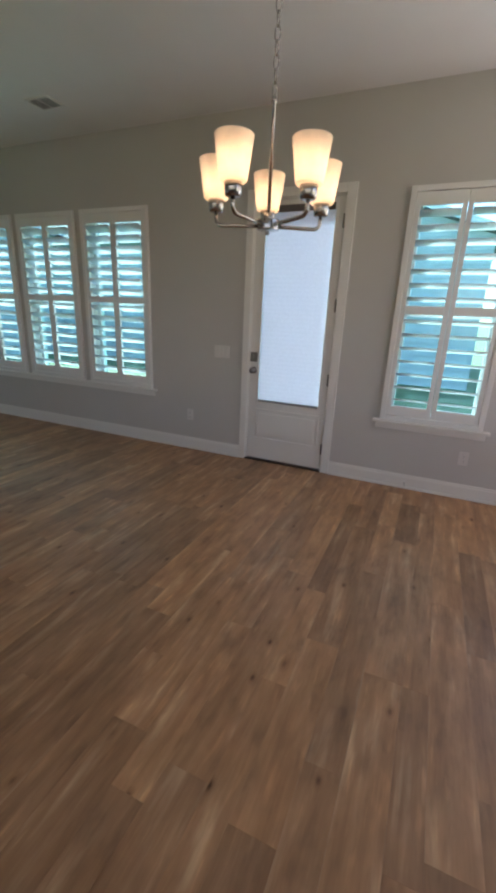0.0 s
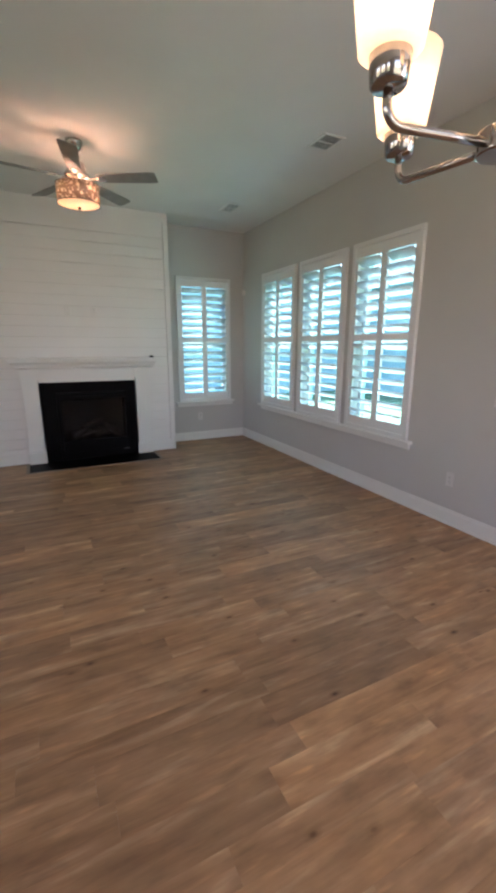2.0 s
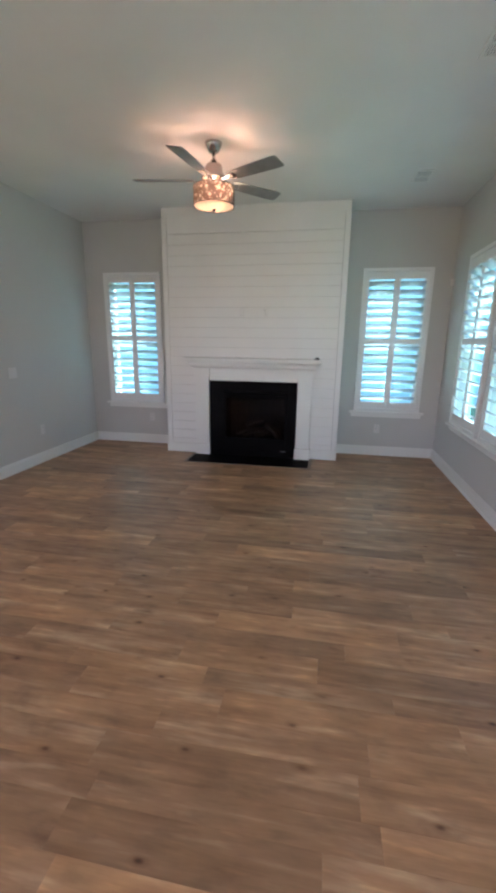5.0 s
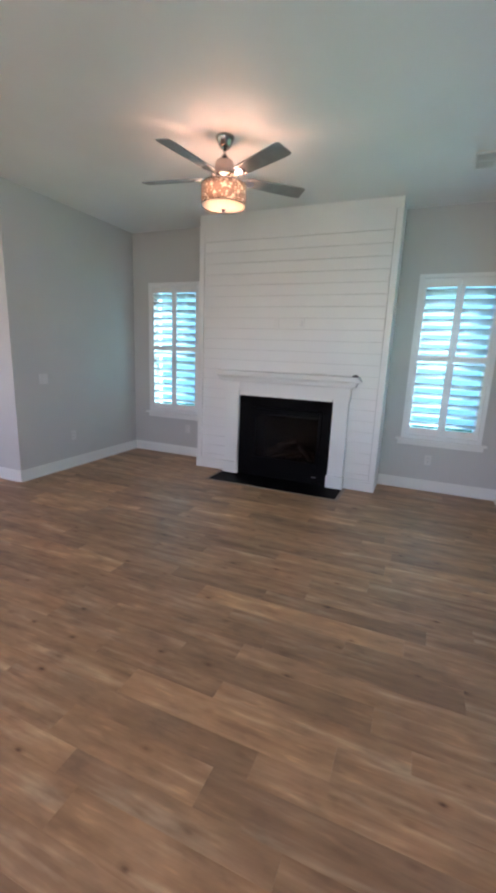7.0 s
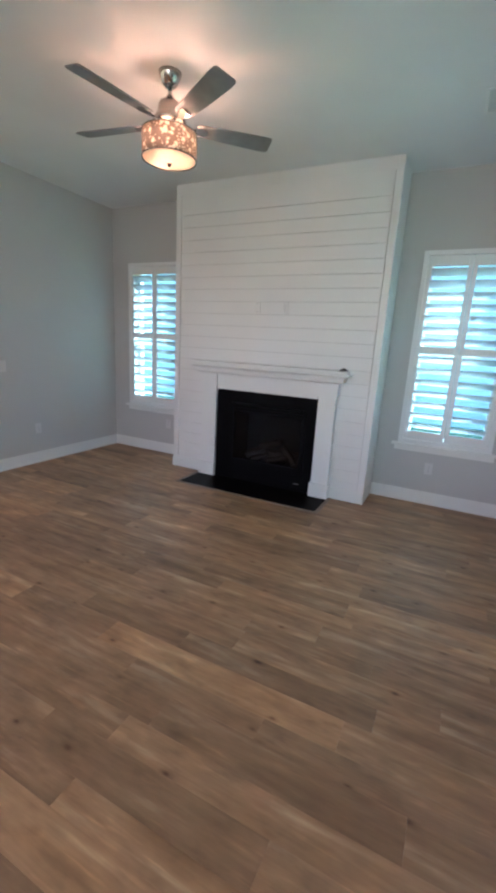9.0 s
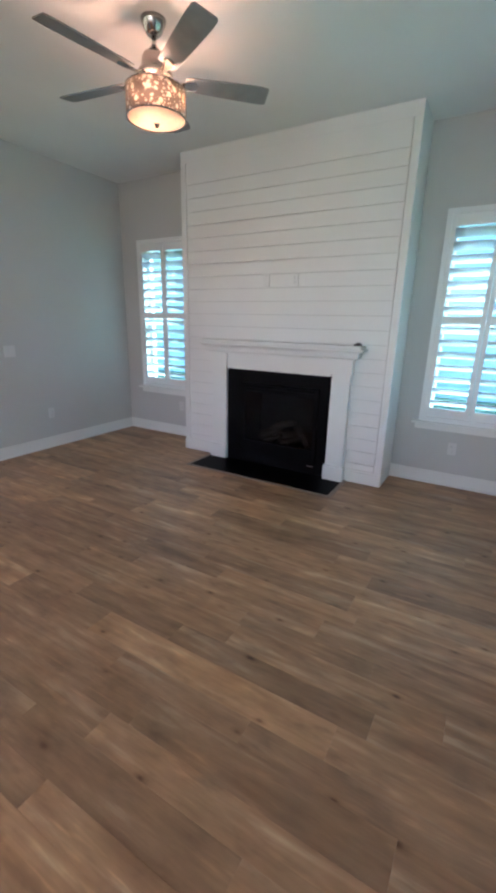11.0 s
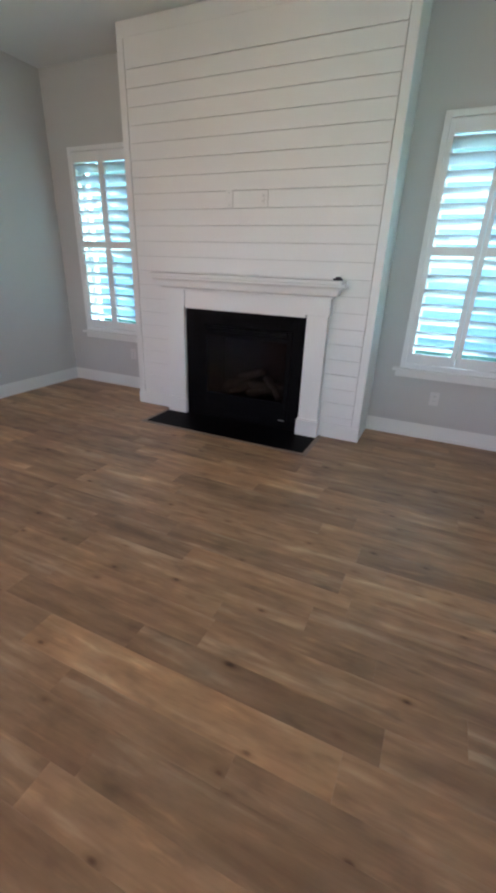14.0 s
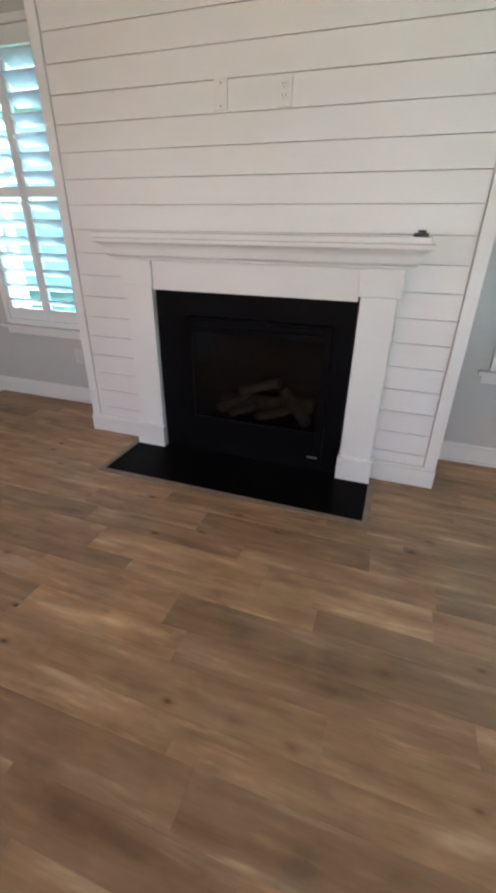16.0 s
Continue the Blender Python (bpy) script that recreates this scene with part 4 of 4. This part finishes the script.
def house(name, label, m, width, top, roof, openings):
    """A neighbouring house front: local x along it, -y towards us."""
    h = thing(name, label, "house", at=m)
    part("wall", boxes((-width / 2, width / 2, 0.02, 7.0, -0.2, top)), SIDING, h)
    z = 0.0
    bm = bmesh.new()
    while z < top - 0.01:
        zz = min(z + 0.18, top)
        vs = [bm.verts.new(p) for p in ((-width / 2, -0.012, z), (width / 2, -0.012, z), (width / 2, 0.012, zz), (-width / 2, 0.012, zz), (-width / 2, 0.02, z), (width / 2, 0.02, z))]
        bm.faces.new((vs[0], vs[1], vs[2], vs[3]))
        bm.faces.new((vs[4], vs[5], vs[1], vs[0]))
        z += 0.18
    part("siding", bm, SIDING, h)
    rb2 = bmesh.new()
    vs = [rb2.verts.new(p) for p in ((-width / 2 - 0.4, -0.45, top - 0.12), (width / 2 + 0.4, -0.45, top - 0.12), (width / 2 + 0.4, 7.45, top - 0.12), (-width / 2 - 0.4, 7.45, top - 0.12),
                                     (-width / 2 - 0.4, 3.5, top + roof), (width / 2 + 0.4, 3.5, top + roof))]
    for f in ((0, 1, 5, 4), (2, 3, 4, 5), (0, 4, 3), (1, 2, 5), (0, 3, 2, 1)):
        rb2.faces.new([vs[q] for q in f])
    part("roof", rb2, ROOFM, h)
    part("fascia", boxes((-width / 2 - 0.4, width / 2 + 0.4, -0.47, -0.452, top - 0.26, top - 0.10)), VINYL, h)
    for z in (0.9,):
        for x in openings:
            w = part("window", boxes((x - 0.50, x + 0.50, -0.030, 0.016, z - 0.05, z + 0.03), (x - 0.50, x + 0.50, -0.030, 0.016, z + 1.42, z + 1.50), (x - 0.50, x - 0.42, -0.030, 0.016, z + 0.03, z + 1.42),
                                     (x + 0.42, x + 0.50, -0.030, 0.016, z + 0.03, z + 1.42), (x - 0.42, x + 0.42, -0.028, 0.016, z + 0.70, z + 0.75)), VINYL, h)
            part("pane", boxes((x - 0.42, x + 0.42, -0.016, -0.013, z + 0.03, z + 1.42)), FARGLASS, w)
    return h


house("neighbour_house", "pale sided neighbouring house with a white window behind the lawn", Matrix.Translation((-17.6, 13.5, -0.45)), 15.6, 4.4, 2.4, (-0.7,))


def gable_house(name, label, m, width, eave, rise, depth):
    """A neighbouring house, gable end towards us: local x along the front, -y towards us."""
    h = thing(name, label, "house", at=m)
    hw, slope = width / 2, rise / (width / 2)
    wb = bmesh.new()
    ends = [[wb.verts.new((x, y, z)) for x, z in ((-hw, -0.2), (hw, -0.2), (hw, eave), (0, eave + rise), (-hw, eave))] for y in (0.02, depth)]
    wb.faces.new(ends[0])
    wb.faces.new(ends[1][::-1])
    for q in range(5):
        wb.faces.new((ends[0][q], ends[1][q], ends[1][(q + 1) % 5], ends[0][(q + 1) % 5]))
    bmesh.ops.recalc_face_normals(wb, faces=wb.faces[:])
    part("wall", wb, SIDING, h)
    bm = bmesh.new()
    z = 0.0
    while z < eave + rise - 0.3:
        e = hw - max(0.0, (z + 0.18 - eave) / slope)
        vs = [bm.verts.new(p) for p in ((-e, -0.012, z), (e, -0.012, z), (e, 0.012, z + 0.18), (-e, 0.012, z + 0.18), (-e, 0.02, z), (e, 0.02, z))]
        bm.faces.new((vs[0], vs[1], vs[2], vs[3]))
        bm.faces.new((vs[4], vs[5], vs[1], vs[0]))
        z += 0.18
    part("siding", bm, SIDING, h)
    o = 0.35
    for sgn in (-1, 1):
        rb = bmesh.new()
        edge = [(0.0, eave + rise + 0.02), (sgn * (hw + o), eave - o * slope + 0.02), (sgn * (hw + o), eave - o * slope + 0.20), (0.0, eave + rise + 0.20)]
        ring = [[rb.verts.new((x, y, z)) for x, z in edge] for y in (-o, depth + o)]
        rb.faces.new(ring[0])
        rb.faces.new(ring[1][::-1])
        for q in range(4):
            rb.faces.new((ring[0][q], ring[1][q], ring[1][(q + 1) % 4], ring[0][(q + 1) % 4]))
        bmesh.ops.recalc_face_normals(rb, faces=rb.faces[:])
        roof = part("roof", rb, ROOFM, h)
        fb2 = bmesh.new()
        ring = [[fb2.verts.new((x, y, z)) for x, z in edge] for y in (-o - 0.025, -o - 0.003)]
        fb2.faces.new(ring[0])
        fb2.faces.new(ring[1][::-1])
        for q in range(4):
            fb2.faces.new((ring[0][q], ring[1][q], ring[1][(q + 1) % 4], ring[0][(q + 1) % 4]))
        bmesh.ops.recalc_face_normals(fb2, faces=fb2.faces[:])
        part("rake_board", fb2, VINYL, roof)
    return h


gable_house("neighbour_house", "pale sided neighbouring house with a low gable behind the lawn", Matrix.Translation((-3.75, 13.5, -0.45)), 10.0, 4.14, 1.75, 9.0)
house("neighbour_house", "pale sided neighbouring house wall beyond the side yard", pose(-14.5, 1.0, -0.45, 0, 0, 90), 40.0, 4.8, 2.2, ())

# ---- floor planks, last ----
WIDTHS = (0.152, 0.125, 0.152, 0.104)
rp = random.Random(21)
rest = bmesh.new()


def plank_verts(bm, x0, x1, y0, y1):
    g, cmf, d = 0.00002, 0.0002, 0.012
    a = (x0 + g, x1 - g, y0 + g, y1 - g)
    low = [(a[0], a[2], -d), (a[1], a[2], -d), (a[1], a[3], -d), (a[0], a[3], -d)]
    mid_ = [(x, y, -0.0012) for x, y, _ in low]
    top = [(a[0] + cmf, a[2] + cmf, 0), (a[1] - cmf, a[2] + cmf, 0), (a[1] - cmf, a[3] - cmf, 0), (a[0] + cmf, a[3] - cmf, 0)]
    r = [[bm.verts.new(p) for p in ring] for ring in (low, mid_, top)]
    for p, q in zip(r, r[1:]):
        for k in range(4):
            bm.faces.new((p[k], p[(k + 1) % 4], q[(k + 1) % 4], q[k]))
    bm.faces.new(r[2])


row, x = 0, XF
singles = 0
while x < XR - 0.01:
    x1 = min(x + WIDTHS[row % 4], XR)
    ystart = YL if x1 < XE - 0.02 else YS
    y = ystart - rp.uniform(0.0, 1.0)
    while y < YW - 0.001:
        ln = rp.choice((0.66, 0.82, 0.95, 1.22))
        y0, y1 = max(y, ystart), min(y + ln, YW)
        y += ln
        if y1 - y0 < 0.02:
            continue
        pieces = [(x, x1, y0, y1)]
        # leave room for the chimney and its hearth
        if x < CX + 0.005:
            pieces = [p for p in ((x, x1, y0, min(y1, CY0)), (x, x1, max(y0, CY1), y1)) if p[3] - p[2] > 0.01]
        elif x < HX + 0.035:
            pieces = [p for p in ((x, x1, y0, min(y1, HY0 - 0.036)), (x, x1, max(y0, HY1 + 0.036), y1)) if p[3] - p[2] > 0.01]
            if x1 > HX + 0.036 and y1 > HY0 - 0.036 and y0 < HY1 + 0.036:
                pieces.append((HX + 0.036, x1, max(y0, HY0 - 0.036), min(y1, HY1 + 0.036)))
        for q in pieces:
            if q[0] < 0.95 and q[3] > -1.36 and singles < 330:
                pbm = bmesh.new()
                plank_verts(pbm, *q)
                part("plank", pbm, OAK, floor)
                singles += 1
            else:
                plank_verts(rest, *q)
    x = x1
    row += 1
part("planks", rest, OAK, floor)["kind"] = "stuff"
